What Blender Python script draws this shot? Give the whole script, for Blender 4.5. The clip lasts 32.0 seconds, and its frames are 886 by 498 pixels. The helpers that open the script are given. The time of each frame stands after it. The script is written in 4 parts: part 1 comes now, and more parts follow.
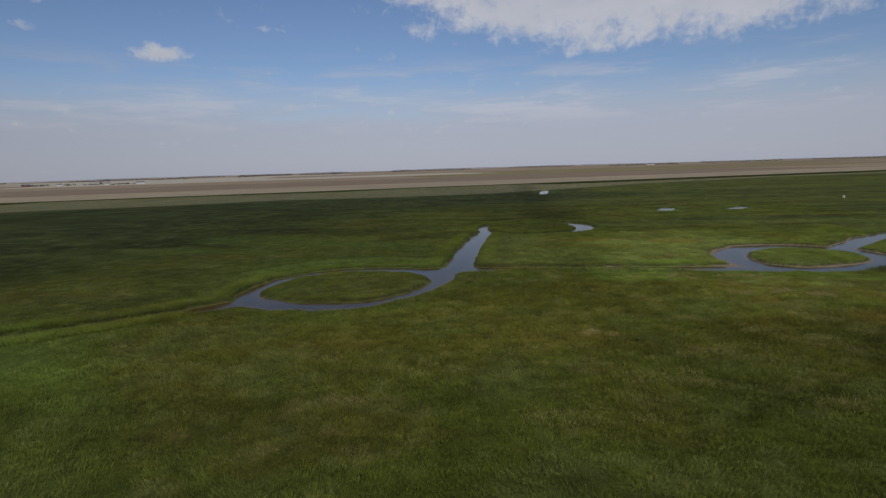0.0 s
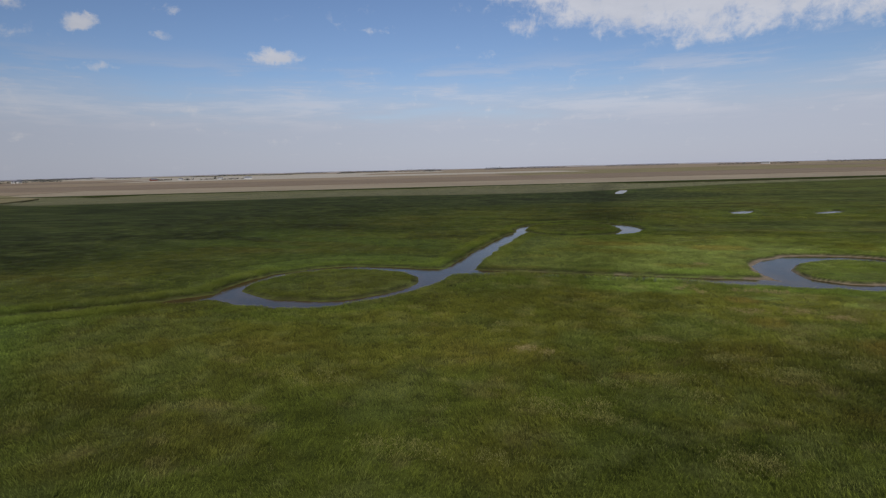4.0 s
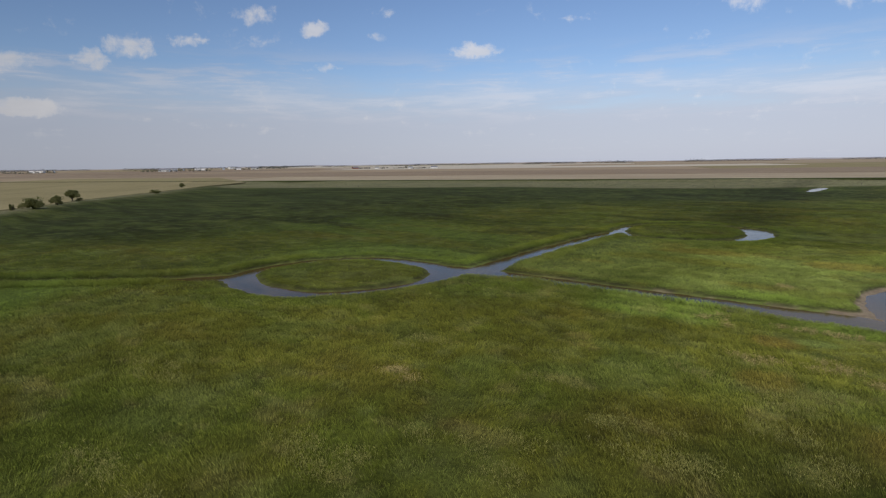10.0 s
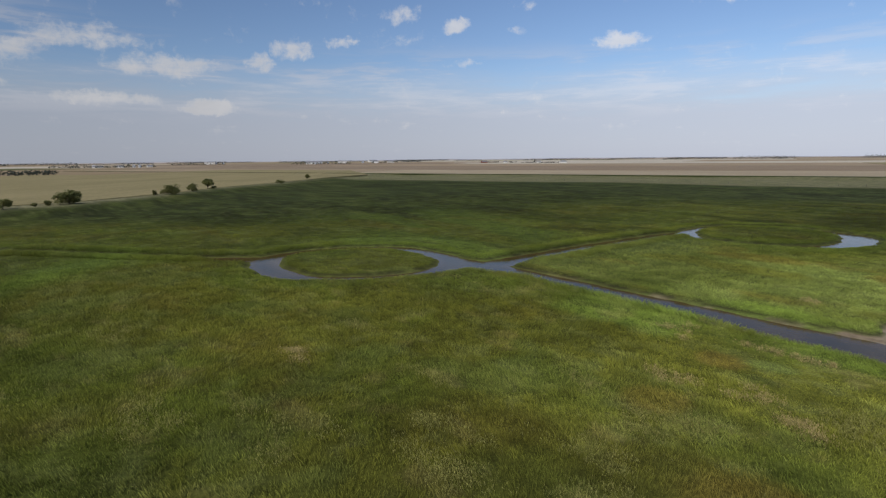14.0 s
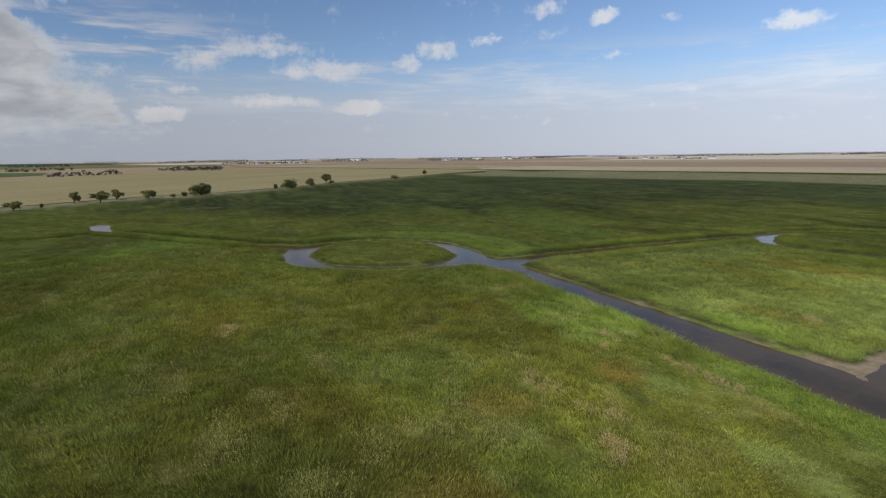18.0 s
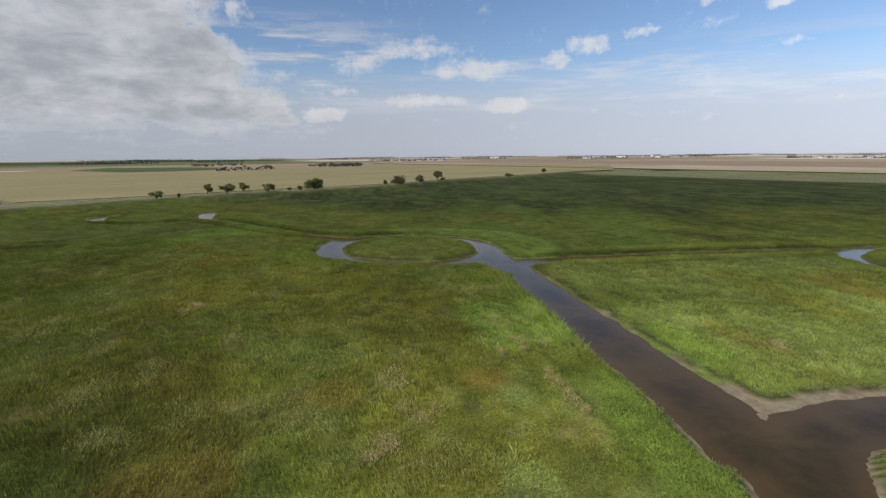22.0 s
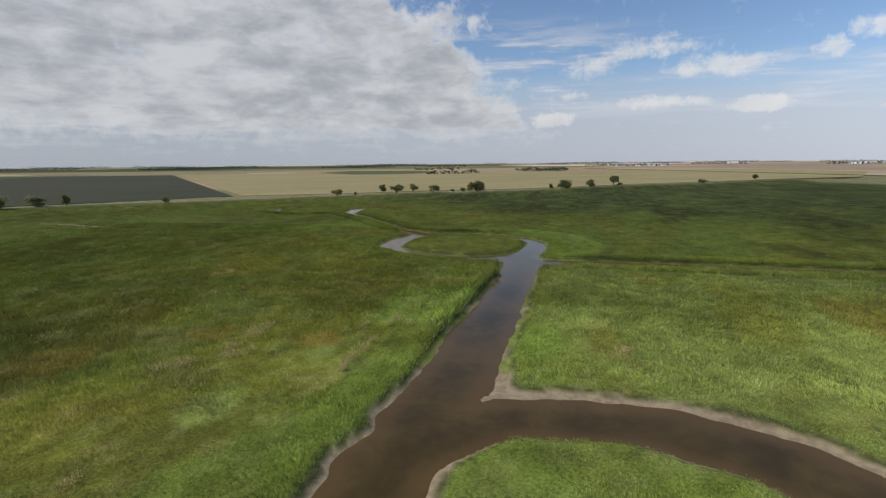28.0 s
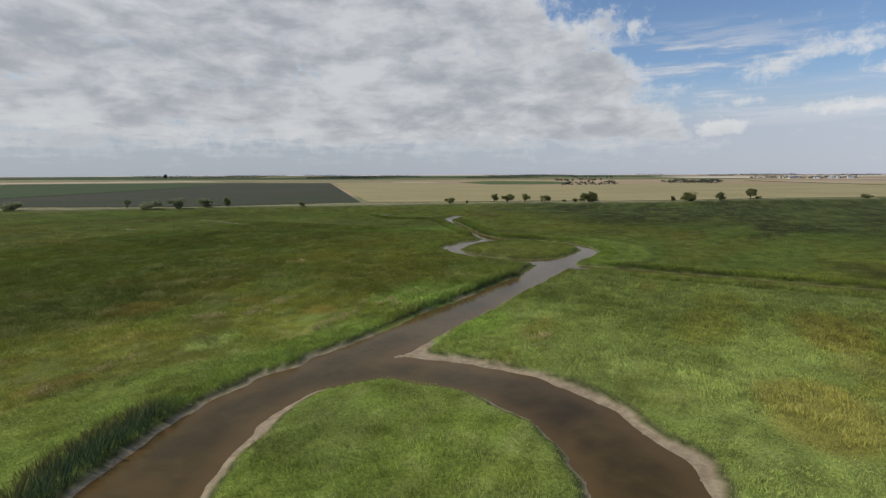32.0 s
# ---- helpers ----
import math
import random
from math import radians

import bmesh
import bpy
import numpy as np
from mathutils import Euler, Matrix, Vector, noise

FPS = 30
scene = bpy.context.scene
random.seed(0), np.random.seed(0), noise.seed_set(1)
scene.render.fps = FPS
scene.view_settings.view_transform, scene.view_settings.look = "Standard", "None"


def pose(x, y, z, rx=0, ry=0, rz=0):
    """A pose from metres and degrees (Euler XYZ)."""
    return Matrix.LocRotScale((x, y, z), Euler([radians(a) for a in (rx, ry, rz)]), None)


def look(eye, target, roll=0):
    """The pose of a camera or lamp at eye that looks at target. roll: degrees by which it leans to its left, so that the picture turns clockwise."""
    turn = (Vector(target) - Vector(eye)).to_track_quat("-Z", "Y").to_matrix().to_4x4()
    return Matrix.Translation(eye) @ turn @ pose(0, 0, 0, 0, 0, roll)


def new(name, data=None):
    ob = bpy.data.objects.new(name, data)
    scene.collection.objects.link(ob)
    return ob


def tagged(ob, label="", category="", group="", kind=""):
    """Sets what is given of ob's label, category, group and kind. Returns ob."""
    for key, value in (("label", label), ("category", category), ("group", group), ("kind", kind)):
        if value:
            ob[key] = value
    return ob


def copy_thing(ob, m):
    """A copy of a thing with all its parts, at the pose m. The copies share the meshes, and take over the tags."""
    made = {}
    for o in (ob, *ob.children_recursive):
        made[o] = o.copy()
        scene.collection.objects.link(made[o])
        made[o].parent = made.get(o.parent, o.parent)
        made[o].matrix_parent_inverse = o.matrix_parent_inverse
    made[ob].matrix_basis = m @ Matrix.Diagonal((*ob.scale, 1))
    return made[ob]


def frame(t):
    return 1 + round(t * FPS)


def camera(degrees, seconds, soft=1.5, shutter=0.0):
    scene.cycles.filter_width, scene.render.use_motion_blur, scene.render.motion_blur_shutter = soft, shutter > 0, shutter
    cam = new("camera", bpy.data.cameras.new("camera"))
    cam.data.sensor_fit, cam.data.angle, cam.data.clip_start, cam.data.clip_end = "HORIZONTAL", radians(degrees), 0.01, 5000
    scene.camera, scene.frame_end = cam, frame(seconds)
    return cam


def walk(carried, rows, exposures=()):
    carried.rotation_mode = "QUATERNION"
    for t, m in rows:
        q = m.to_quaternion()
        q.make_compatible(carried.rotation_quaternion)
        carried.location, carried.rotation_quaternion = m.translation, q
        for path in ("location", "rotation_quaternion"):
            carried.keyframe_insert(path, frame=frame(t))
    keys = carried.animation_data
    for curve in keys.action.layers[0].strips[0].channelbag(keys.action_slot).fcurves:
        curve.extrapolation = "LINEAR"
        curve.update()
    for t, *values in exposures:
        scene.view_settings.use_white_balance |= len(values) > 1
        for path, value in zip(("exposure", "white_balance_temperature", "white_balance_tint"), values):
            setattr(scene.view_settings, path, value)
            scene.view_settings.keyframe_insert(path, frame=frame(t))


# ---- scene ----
cam = camera(78.6, 32.0, soft=1.28)
ROWS = [
    (0, -0.44, 2.16, 17.13, 6.72, -8.53, -1.74),
    (0.5, 1.68, 2.61, 17.00, 8.16, -8.56, -1.66),
    (1, 3.75, 3.16, 16.89, 8.85, -8.51, -1.60),
    (1.5, 5.73, 3.85, 16.79, 9.70, -8.52, -1.56),
    (2, 7.61, 4.70, 16.71, 11.49, -8.50, -1.52),
    (2.5, 9.40, 5.67, 16.64, 13.51, -8.47, -1.45),
    (3, 11.13, 6.77, 16.59, 15.03, -8.46, -1.43),
    (3.5, 12.80, 8.00, 16.55, 15.93, -8.47, -1.42),
    (5.5, 19.35, 13.46, 16.41, 19.92, -8.64, -1.46),
    (6, 20.97, 14.89, 16.37, 21.63, -8.66, -1.46),
    (6.5, 22.59, 16.36, 16.31, 23.43, -8.71, -1.41),
    (7, 24.22, 17.85, 16.23, 25.29, -8.79, -1.36),
    (7.5, 25.86, 19.36, 16.14, 27.12, -8.84, -1.28),
    (8, 27.51, 20.89, 16.05, 28.88, -8.84, -1.19),
    (8.5, 29.15, 22.41, 15.96, 30.74, -8.88, -1.09),
    (9, 30.80, 23.93, 15.87, 32.58, -8.92, -0.99),
    (9.5, 32.44, 25.46, 15.78, 34.45, -8.99, -0.92),
    (10, 34.09, 27.02, 15.70, 36.37, -9.06, -0.87),
    (10.5, 35.75, 28.61, 15.62, 38.30, -9.16, -0.83),
    (11, 37.38, 30.20, 15.55, 40.13, -9.20, -0.79),
    (11.5, 39.00, 31.76, 15.47, 41.86, -9.21, -0.75),
    (12, 40.62, 33.26, 15.39, 43.64, -9.29, -0.71),
    (12.5, 42.26, 34.73, 15.32, 45.45, -9.35, -0.63),
    (13, 43.87, 36.20, 15.24, 47.13, -9.39, -0.58),
    (13.5, 45.47, 37.69, 15.18, 48.70, -9.45, -0.55),
    (14, 47.02, 39.24, 15.13, 50.32, -9.48, -0.56),
    (14.5, 48.50, 40.88, 15.08, 52.05, -9.47, -0.57),
    (16.5, 54.06, 48.01, 14.93, 59.07, -9.64, -0.78),
    (17, 55.30, 49.89, 14.91, 61.02, -9.65, -0.79),
    (17.5, 56.43, 51.82, 14.90, 62.85, -9.69, -0.78),
    (18, 57.50, 53.78, 14.90, 64.75, -9.70, -0.75),
    (18.5, 58.51, 55.80, 14.89, 66.74, -9.66, -0.70),
    (19, 59.44, 57.85, 14.87, 68.64, -9.69, -0.66),
    (19.5, 60.29, 59.96, 14.84, 70.54, -9.70, -0.63),
    (20, 61.08, 62.11, 14.80, 72.44, -9.70, -0.61),
    (20.5, 61.79, 64.29, 14.76, 74.31, -9.74, -0.58),
    (21, 62.45, 66.51, 14.74, 76.11, -9.71, -0.56),
    (21.5, 63.06, 68.75, 14.71, 77.82, -9.80, -0.56),
    (22, 63.60, 71.00, 14.69, 79.60, -9.77, -0.55),
    (22.5, 64.15, 73.27, 14.66, 81.53, -9.77, -0.54),
    (23, 64.69, 75.55, 14.61, 83.43, -9.77, -0.55),
    (23.5, 65.22, 77.88, 14.56, 85.46, -9.75, -0.53),
    (24, 65.75, 80.21, 14.50, 87.46, -9.72, -0.54),
    (24.5, 66.29, 82.54, 14.43, 89.45, -9.70, -0.57),
    (25, 66.79, 84.86, 14.35, 91.33, -9.65, -0.60),
    (25.5, 67.28, 87.19, 14.28, 93.16, -9.56, -0.61),
    (27.5, 69.08, 96.61, 14.08, 100.76, -9.15, -0.55),
    (28, 69.52, 98.95, 14.05, 102.80, -9.05, -0.54),
    (28.5, 70.00, 101.25, 14.04, 104.67, -8.92, -0.49),
    (29, 70.50, 103.53, 14.04, 106.55, -8.76, -0.47),
    (29.5, 71.02, 105.83, 14.03, 108.50, -8.64, -0.46),
    (30, 71.50, 108.14, 14.02, 110.56, -8.53, -0.44),
    (30.5, 71.95, 110.44, 14.01, 112.73, -8.36, -0.39),
    (31, 72.37, 112.72, 14.00, 114.74, -8.16, -0.30),
    (31.5, 72.74, 114.98, 14.00, 116.50, -8.01, -0.23),
    (32, 73.11, 117.22, 14.00, 118.23, -7.89, -0.18),
]
EXPOSURES = [(0, -1.02, 6420, 13), (3.5, -0.84, 6420, 13), (6, -0.68, 6420, 12), (9, -0.56, 6420, 12), (14, -0.46, 6420, 11), (18, -0.26, 6440, 10), (21, -0.12, 6460, 10), (24, -0.02, 6480, 10), (32, 0.0, 6500, 8)]
walk(cam, [(t, pose(x, y, z, 90 + pitch, 0, yaw) @ pose(0, 0, 0, 0, 0, roll)) for t, x, y, z, yaw, pitch, roll in ROWS], EXPOSURES)

# ---- world, sun, exposure ----
SUN_FROM = Vector((0.5, -0.866, 1.05)).normalized()
sun = new("sun", bpy.data.lights.new("sun", "SUN"))
sun.data.energy, sun.data.angle, sun.data.color = 3.4, radians(0.6), (1.0, 0.95, 0.87)
sun.matrix_world = look((0, 0, 900), Vector((0, 0, 900)) - SUN_FROM)


class Nodes:
    """A small helper that adds and links shader nodes."""

    def __init__(self, tree):
        self.tree = tree
        tree.nodes.clear()

    def node(self, kind, **inputs):
        node = self.tree.nodes.new(kind)
        for key, value in inputs.items():
            name = key[1:] if key[0] == "i" and key[1:].isdigit() else key.replace("_", " ")
            socket = node.inputs[int(name)] if name.isdigit() else node.inputs[name]
            if isinstance(value, bpy.types.NodeSocket):
                self.tree.links.new(value, socket)
            else:
                socket.default_value = value
        return node

    def add(self, kind, **inputs):
        return self.node(kind, **inputs).outputs[0]

    def math(self, op, a, b=0.0, clamp=False):
        node = self.node("ShaderNodeMath", i0=a, i1=b)
        node.operation, node.use_clamp = op, clamp
        return node.outputs[0]

    def ramp(self, value, low, high, to_low=0.0, to_high=1.0):
        node = self.node("ShaderNodeMapRange", i0=value, i1=low, i2=high, i3=to_low, i4=to_high)
        node.interpolation_type = "SMOOTHSTEP"
        return node.outputs[0]

    def mix(self, fac, a, b, blend="MIX"):
        node = self.tree.nodes.new("ShaderNodeMix")
        node.data_type, node.blend_type = "RGBA", blend
        for k, value in ((0, fac), (6, a), (7, b)):
            if isinstance(value, bpy.types.NodeSocket):
                self.tree.links.new(value, node.inputs[k])
            else:
                node.inputs[k].default_value = value
        return node.outputs[2]

    def noise(self, vector, scale, detail=4.0, rough=0.55, distort=0.0):
        return self.add("ShaderNodeTexNoise", Vector=vector, Scale=scale, Detail=detail, Roughness=rough, Distortion=distort)


def make_world():
    world = bpy.data.worlds.new("sky")
    scene.world = world
    world.use_nodes = True
    n = Nodes(world.node_tree)
    air = n.node("ShaderNodeTexSky")
    air.sky_type, air.sun_disc = "NISHITA", False
    air.sun_elevation, air.sun_rotation = math.asin(SUN_FROM.z), math.atan2(SUN_FROM.x, SUN_FROM.y)
    air.air_density, air.dust_density, air.ozone_density = 1.0, 0.6, 2.5
    sky = n.mix(1.0, air.outputs[0], (0.94, 0.99, 1.10, 1), "MULTIPLY")
    way = n.add("ShaderNodeTexCoord")
    xyz = n.tree.nodes.new("ShaderNodeSeparateXYZ")
    n.tree.links.new(way, xyz.inputs[0])
    x, y, z = xyz.outputs
    up = n.math("ARCSINE", z)
    el = n.math("MULTIPLY", up, 57.2958)
    az = n.math("MULTIPLY", n.math("ARCTAN2", n.math("MULTIPLY", x, -1.0), y), 57.2958)
    flat = n.math("ADD", n.math("ABSOLUTE", z), 0.10)
    plane = n.add("ShaderNodeCombineXYZ", X=n.math("DIVIDE", x, flat), Y=n.math("DIVIDE", y, flat), Z=0.0)
    billow = n.noise(plane, 1.7, 8.0, 0.58, 0.25)
    puff = n.noise(way, 38.0, 7.0, 0.66, 0.3)
    veil = n.noise(n.add("ShaderNodeCombineXYZ", X=n.math("MULTIPLY", az, 0.045), Y=n.math("MULTIPLY", el, 0.34), Z=3.0), 1.9, 7.0, 0.62, 0.15)

    # how much cloud stands in each part of the sky: centre azimuth and height, half width and half height, weight
    cover = n.math("MULTIPLY", n.ramp(el, 26.0, 50.0), 0.20)
    ragged = n.math("MULTIPLY", n.math("SUBTRACT", n.noise(way, 34.0, 7.0, 0.62, 0.4), 0.5), 1.7)
    torn = n.math("MULTIPLY", n.math("SUBTRACT", n.noise(way, 22.0, 6.0, 0.62, 0.3), 0.5), 4.0)
    az2, el2 = n.math("ADD", az, torn), n.math("ADD", el, ragged)
    for a0, e0, aw, ew, weight in CLOUDS:
        u = n.math("DIVIDE", n.math("SUBTRACT", az2, a0), aw)
        v = n.math("DIVIDE", n.math("SUBTRACT", el2, e0), ew)
        r = n.math("ADD", n.math("MULTIPLY", u, u), n.math("MULTIPLY", v, v))
        cover = n.math("MAXIMUM", cover, n.math("MULTIPLY", n.math("SUBTRACT", 1.0, r, clamp=True), weight))
    edge = n.math("SUBTRACT", n.math("ADD", az, n.math("MULTIPLY", n.math("SUBTRACT", n.noise(way, 13.0, 7.0, 0.6, 0.2), 0.5), 15.0)), el)
    deck = n.ramp(edge, 86.0, 94.5)
    deck = n.math("MULTIPLY", deck, n.ramp(n.math("ADD", el, n.math("MULTIPLY", veil, 5.0)), 2.2, 8.4))
    cover = n.math("MAXIMUM", cover, n.math("MULTIPLY", deck, 0.80))
    lumps = n.math("ADD", n.math("MULTIPLY", billow, 0.5), n.math("MULTIPLY", puff, 0.5))
    density = n.math("ADD", n.math("MULTIPLY", n.math("SUBTRACT", lumps, 0.5), 2.3), cover)
    mask = n.math("MULTIPLY", n.ramp(density, 0.12, 0.66), n.ramp(deck, 0.0, 1.0, 0.78, 1.0))
    # white tops, grey undersides
    rolls = n.noise(n.add("ShaderNodeVectorMath", i0=plane, i1=(7.0, 3.0, 0.0)), 0.85, 8.0, 0.60, 0.35)
    lump = n.noise(n.add("ShaderNodeCombineXYZ", X=x, Y=y, Z=n.math("MULTIPLY", z, 2.6)), 11.0, 7.0, 0.58, 0.25)
    shade = n.ramp(n.math("ADD", n.math("MULTIPLY", lump, 0.65), n.math("MULTIPLY", rolls, 0.35)), 0.36, 0.63)
    thick = n.ramp(density, 0.25, 0.62)
    grey = n.math("MULTIPLY", n.math("MULTIPLY", thick, n.math("SUBTRACT", 1.0, shade)), n.math("ADD", n.math("MULTIPLY", deck, 0.78), 0.22))
    white = n.mix(deck, (0.78, 0.775, 0.78, 1), (0.62, 0.63, 0.66, 1))
    cloud = n.mix(grey, white, (0.375, 0.394, 0.435, 1))
    # pale haze that thickens towards the horizon, with thin streaks of high cloud
    haze = n.ramp(n.math("SUBTRACT", el, n.math("MULTIPLY", n.math("SUBTRACT", veil, 0.5), 7.0)), 10.5, 3.5)
    streak = n.math("MULTIPLY", n.ramp(veil, 0.45, 0.64), n.ramp(n.math("SUBTRACT", el, n.ramp(az, 70.0, 95.0, 0.0, 3.0)), 12.0, 7.5))
    haze = n.math("MAXIMUM", n.math("MULTIPLY", haze, 0.88), n.math("MULTIPLY", streak, n.ramp(az, 65.0, 95.0, 0.62, 0.82)))
    haze_colour = n.mix(n.ramp(az, 60.0, 140.0), (0.485, 0.518, 0.61, 1), (0.383, 0.418, 0.485, 1))
    haze_colour = n.mix(n.math("MULTIPLY", streak, n.ramp(el, 3.0, 6.5, 0.0, 0.7)), haze_colour, (0.66, 0.675, 0.73, 1))
    north = n.ramp(n.math("ABSOLUTE", n.math("ADD", az, 5.0)), 95.0, 10.0, 1.0, 1.55)
    clear = n.add("ShaderNodeBackground", Color=sky, Strength=n.math("MULTIPLY", north, SKY))
    misty = n.add("ShaderNodeBackground", Color=haze_colour, Strength=north)
    cloudy = n.add("ShaderNodeBackground", Color=cloud, Strength=n.math("MULTIPLY", north, 0.96))
    low = n.add("ShaderNodeMixShader", i0=haze, i1=clear, i2=misty)
    soft = n.math("MULTIPLY", mask, n.ramp(el, 1.0, 4.2, 0.30, 0.96))
    both = n.add("ShaderNodeMixShader", i0=soft, i1=low, i2=cloudy)
    out = n.tree.nodes.new("ShaderNodeOutputWorld")
    n.tree.links.new(both, out.inputs[0])


SKY = 0.100
CLOUDS = [
    (-14, 16.6, 30, 6.8, 0.86), (32.8, 11.05, 3.4, 0.9, 0.62), (42.6, 12.3, 1.8, 0.6, 0.42), (48.9, 12.85, 1.5, 0.8, 0.52), (48.2, 9.3, 2.6, 0.5, 0.36), (60.1, 11.3, 1.7, 0.8, 0.52),
    (54.4, 13.9, 2.6, 1.1, 0.56), (65.0, 10.6, 2.4, 1.4, 0.70), (68.3, 9.3, 1.8, 1.3, 0.58), (76.0, 8.6, 7.0, 1.2, 0.48), (82.2, 10.7, 6.6, 1.3, 0.46), (72.6, 5.0, 3.0, 1.0, 0.84), (91.4, 4.2, 2.9, 1.0, 0.86),
    (81.8, 5.5, 5.6, 0.9, 0.50), (91.0, 6.4, 4.0, 0.8, 0.46), (88.0, 9.0, 4.2, 1.5, 0.46), (99.2, 13.2, 1.3, 1.5, 0.52), (103.0, 14.0, 1.8, 1.2, 0.56), (98.0, 7.6, 6.0, 1.4, 0.46), (42.0, 14.6, 2.2, 0.5, 0.34), (22.0, 13.6, 3.0, 0.5, 0.30),
]
make_world()

# ---- plan of the marsh: channels as splines of (x, y, width), rings as (angle, radius, width) ----
def spline(points, step=0.35):
    """Points along a smooth curve through the control points."""
    p = np.array(points, float)
    p = np.vstack([2 * p[0] - p[1], p, 2 * p[-1] - p[-2]])
    made = []
    for k in range(1, len(p) - 2):
        count = max(2, int(np.hypot(*(p[k + 1] - p[k])[:2]) / step))
        t = np.linspace(0, 1, count, endpoint=False)[:, None]
        a, b, c, d = p[k - 1], p[k], p[k + 1], p[k + 2]
        made.append(0.5 * (2 * b + (c - a) * t + (2 * a - 5 * b + 4 * c - d) * t ** 2 + (3 * b - a - 3 * c + d) * t ** 3))
    return np.vstack(made + [p[-2:-1]])


def ring(cx, cy, turns, squash=1.0):
    """A loop of channel round an island, from rows of (degrees, radius, width)."""
    rows = [(cx + r * math.cos(radians(a)) * squash, cy + r * math.sin(radians(a)), w) for a, r, w in turns]
    return spline(rows + rows[:1])


CHANNELS = [
    # the main reach, from the first loop to the fork at the second
    spline([(-27, 93.9, 2.4), (-20, 93.7, 2.8), (-14, 92.8, 4.2), (-8, 93.0, 5.0), (1, 93.2, 4.0), (8, 92.9, 4.2), (15.5, 92.7, 4.3), (22, 92.4, 4.5), (27, 92.1, 4.7), (32, 91.9, 4.6), (37, 91.6, 4.6), (42, 91.2, 4.5)]),
    # first loop
    ring(-24.2, 80.2, [(0, 12.7, 1.7), (14, 13.9, 2.4), (28, 15.2, 3.8), (40, 15.8, 4.4), (55, 15.3, 3.6), (74, 14.7, 2.6), (105, 14.2, 2.2), (130, 14.0, 2.0), (160, 14.0, 1.8), (190, 14.2, 1.9), (208, 14.2, 2.8), (222, 13.9, 3.8),
                       (236, 12.9, 3.8), (252, 12.1, 3.4), (272, 11.6, 3.7), (292, 11.8, 3.2), (316, 11.3, 1.7), (338, 11.6, 1.6)]),
    # second loop
    ring(51.9, 103.3, [(100, 11.9, 4.4), (110, 11.65, 4.9), (120, 11.3, 5.2), (135, 10.9, 5.0), (150, 11.3, 5.0), (170, 11.6, 4.8), (187, 12.1, 4.4), (200, 12.7, 4.2), (214, 13.4, 4.4), (228, 13.9, 4.8),
                       (245, 13.8, 5.0), (258, 12.9, 4.4), (272, 12.05, 4.3), (285, 11.75, 4.7), (300, 11.75, 5.1), (315, 11.8, 4.8), (340, 12.0, 4.4), (0, 12.3, 4.2), (30, 12.4, 4.2), (60, 12.3, 4.2), (80, 12.1, 4.3)]),
    # straight reach to the third loop, and that loop
    spline([(-8.8, 93.6, 4.8), (-8.6, 104.4, 4.3), (-8.1, 120.2, 4.1), (-7.0, 136.2, 3.8), (-5.3, 147.0, 3.4)]),
    ring(6.7, 155.1, [(0, 14.8, 4.4), (35, 15.4, 4.6), (60, 15.3, 2.2), (100, 15.2, 1.7), (150, 14.4, 1.6), (195, 13.8, 1.9), (222, 14.4, 2.3), (250, 14.6, 1.4), (285, 14.7, 1.6), (325, 15.0, 3.4)]),
    # narrow reach to the west and the fourth loop
    spline([(-37.5, 69.5, 3.0), (-44.5, 63.2, 1.6), (-51, 58, 1.6), (-60, 51, 1.6), (-69, 44.3, 1.9), (-77, 38, 2.5), (-88, 35.2, 3.3), (-96, 34.4, 2.8)]),
    ring(-84.9, 23.8, [(0, 11, 0.9), (60, 12, 1.6), (110, 13, 1.2), (180, 12, 0.9), (240, 15, 3.4), (270, 14, 3.6), (310, 12, 0.9)]),
    # outflow of the second loop to the north-east
    spline([(61.7, 111.2, 3.6), (69.7, 118.7, 4.0), (78.7, 127.3, 4.4), (92.9, 138.3, 4.2), (107.0, 152.2, 4.0), (127.1, 170.1, 3.6)]),
    # far pools
    spline([(55.4, 200.4, 3.4), (57.6, 207.0, 5.6), (61.0, 214.6, 3.4)]), spline([(77.9, 201.0, 3.4), (82.0, 207.1, 5.8), (87.0, 213.6, 3.6)]),
    spline([(21.7, 332, 3.0), (24.3, 355.5, 5.0), (26.6, 378, 3.4)]),
]
RASTER = 0.5
RX, RY = np.arange(-125, 150.01, RASTER), np.arange(-60, 425.01, RASTER)


def water_distance():
    """Metres from the water's edge on a raster of the marsh; below zero in the water."""
    far = np.full((len(RY), len(RX)), 30.0, np.float32)
    for line in CHANNELS:
        for x, y, w in line:
            r = w / 2 + 9
            i0, i1 = np.searchsorted(RX, (x - r, x + r))
            j0, j1 = np.searchsorted(RY, (y - r, y + r))
            d = np.hypot(RX[None, i0:i1] - x, RY[j0:j1, None] - y) - w / 2
            far[j0:j1, i0:i1] = np.minimum(far[j0:j1, i0:i1], d)
    return far


WATER = water_distance()


def lattice(ix, iy, seed):
    h = (ix.astype(np.int64) * 374761393 + iy.astype(np.int64) * 668265263 + seed * 144269504) & 0x7FFFFFFF
    h = ((h ^ (h >> 13)) * 1274126177) & 0x7FFFFFFF
    return ((h ^ (h >> 16)) & 0xFFFF) / 65535.0


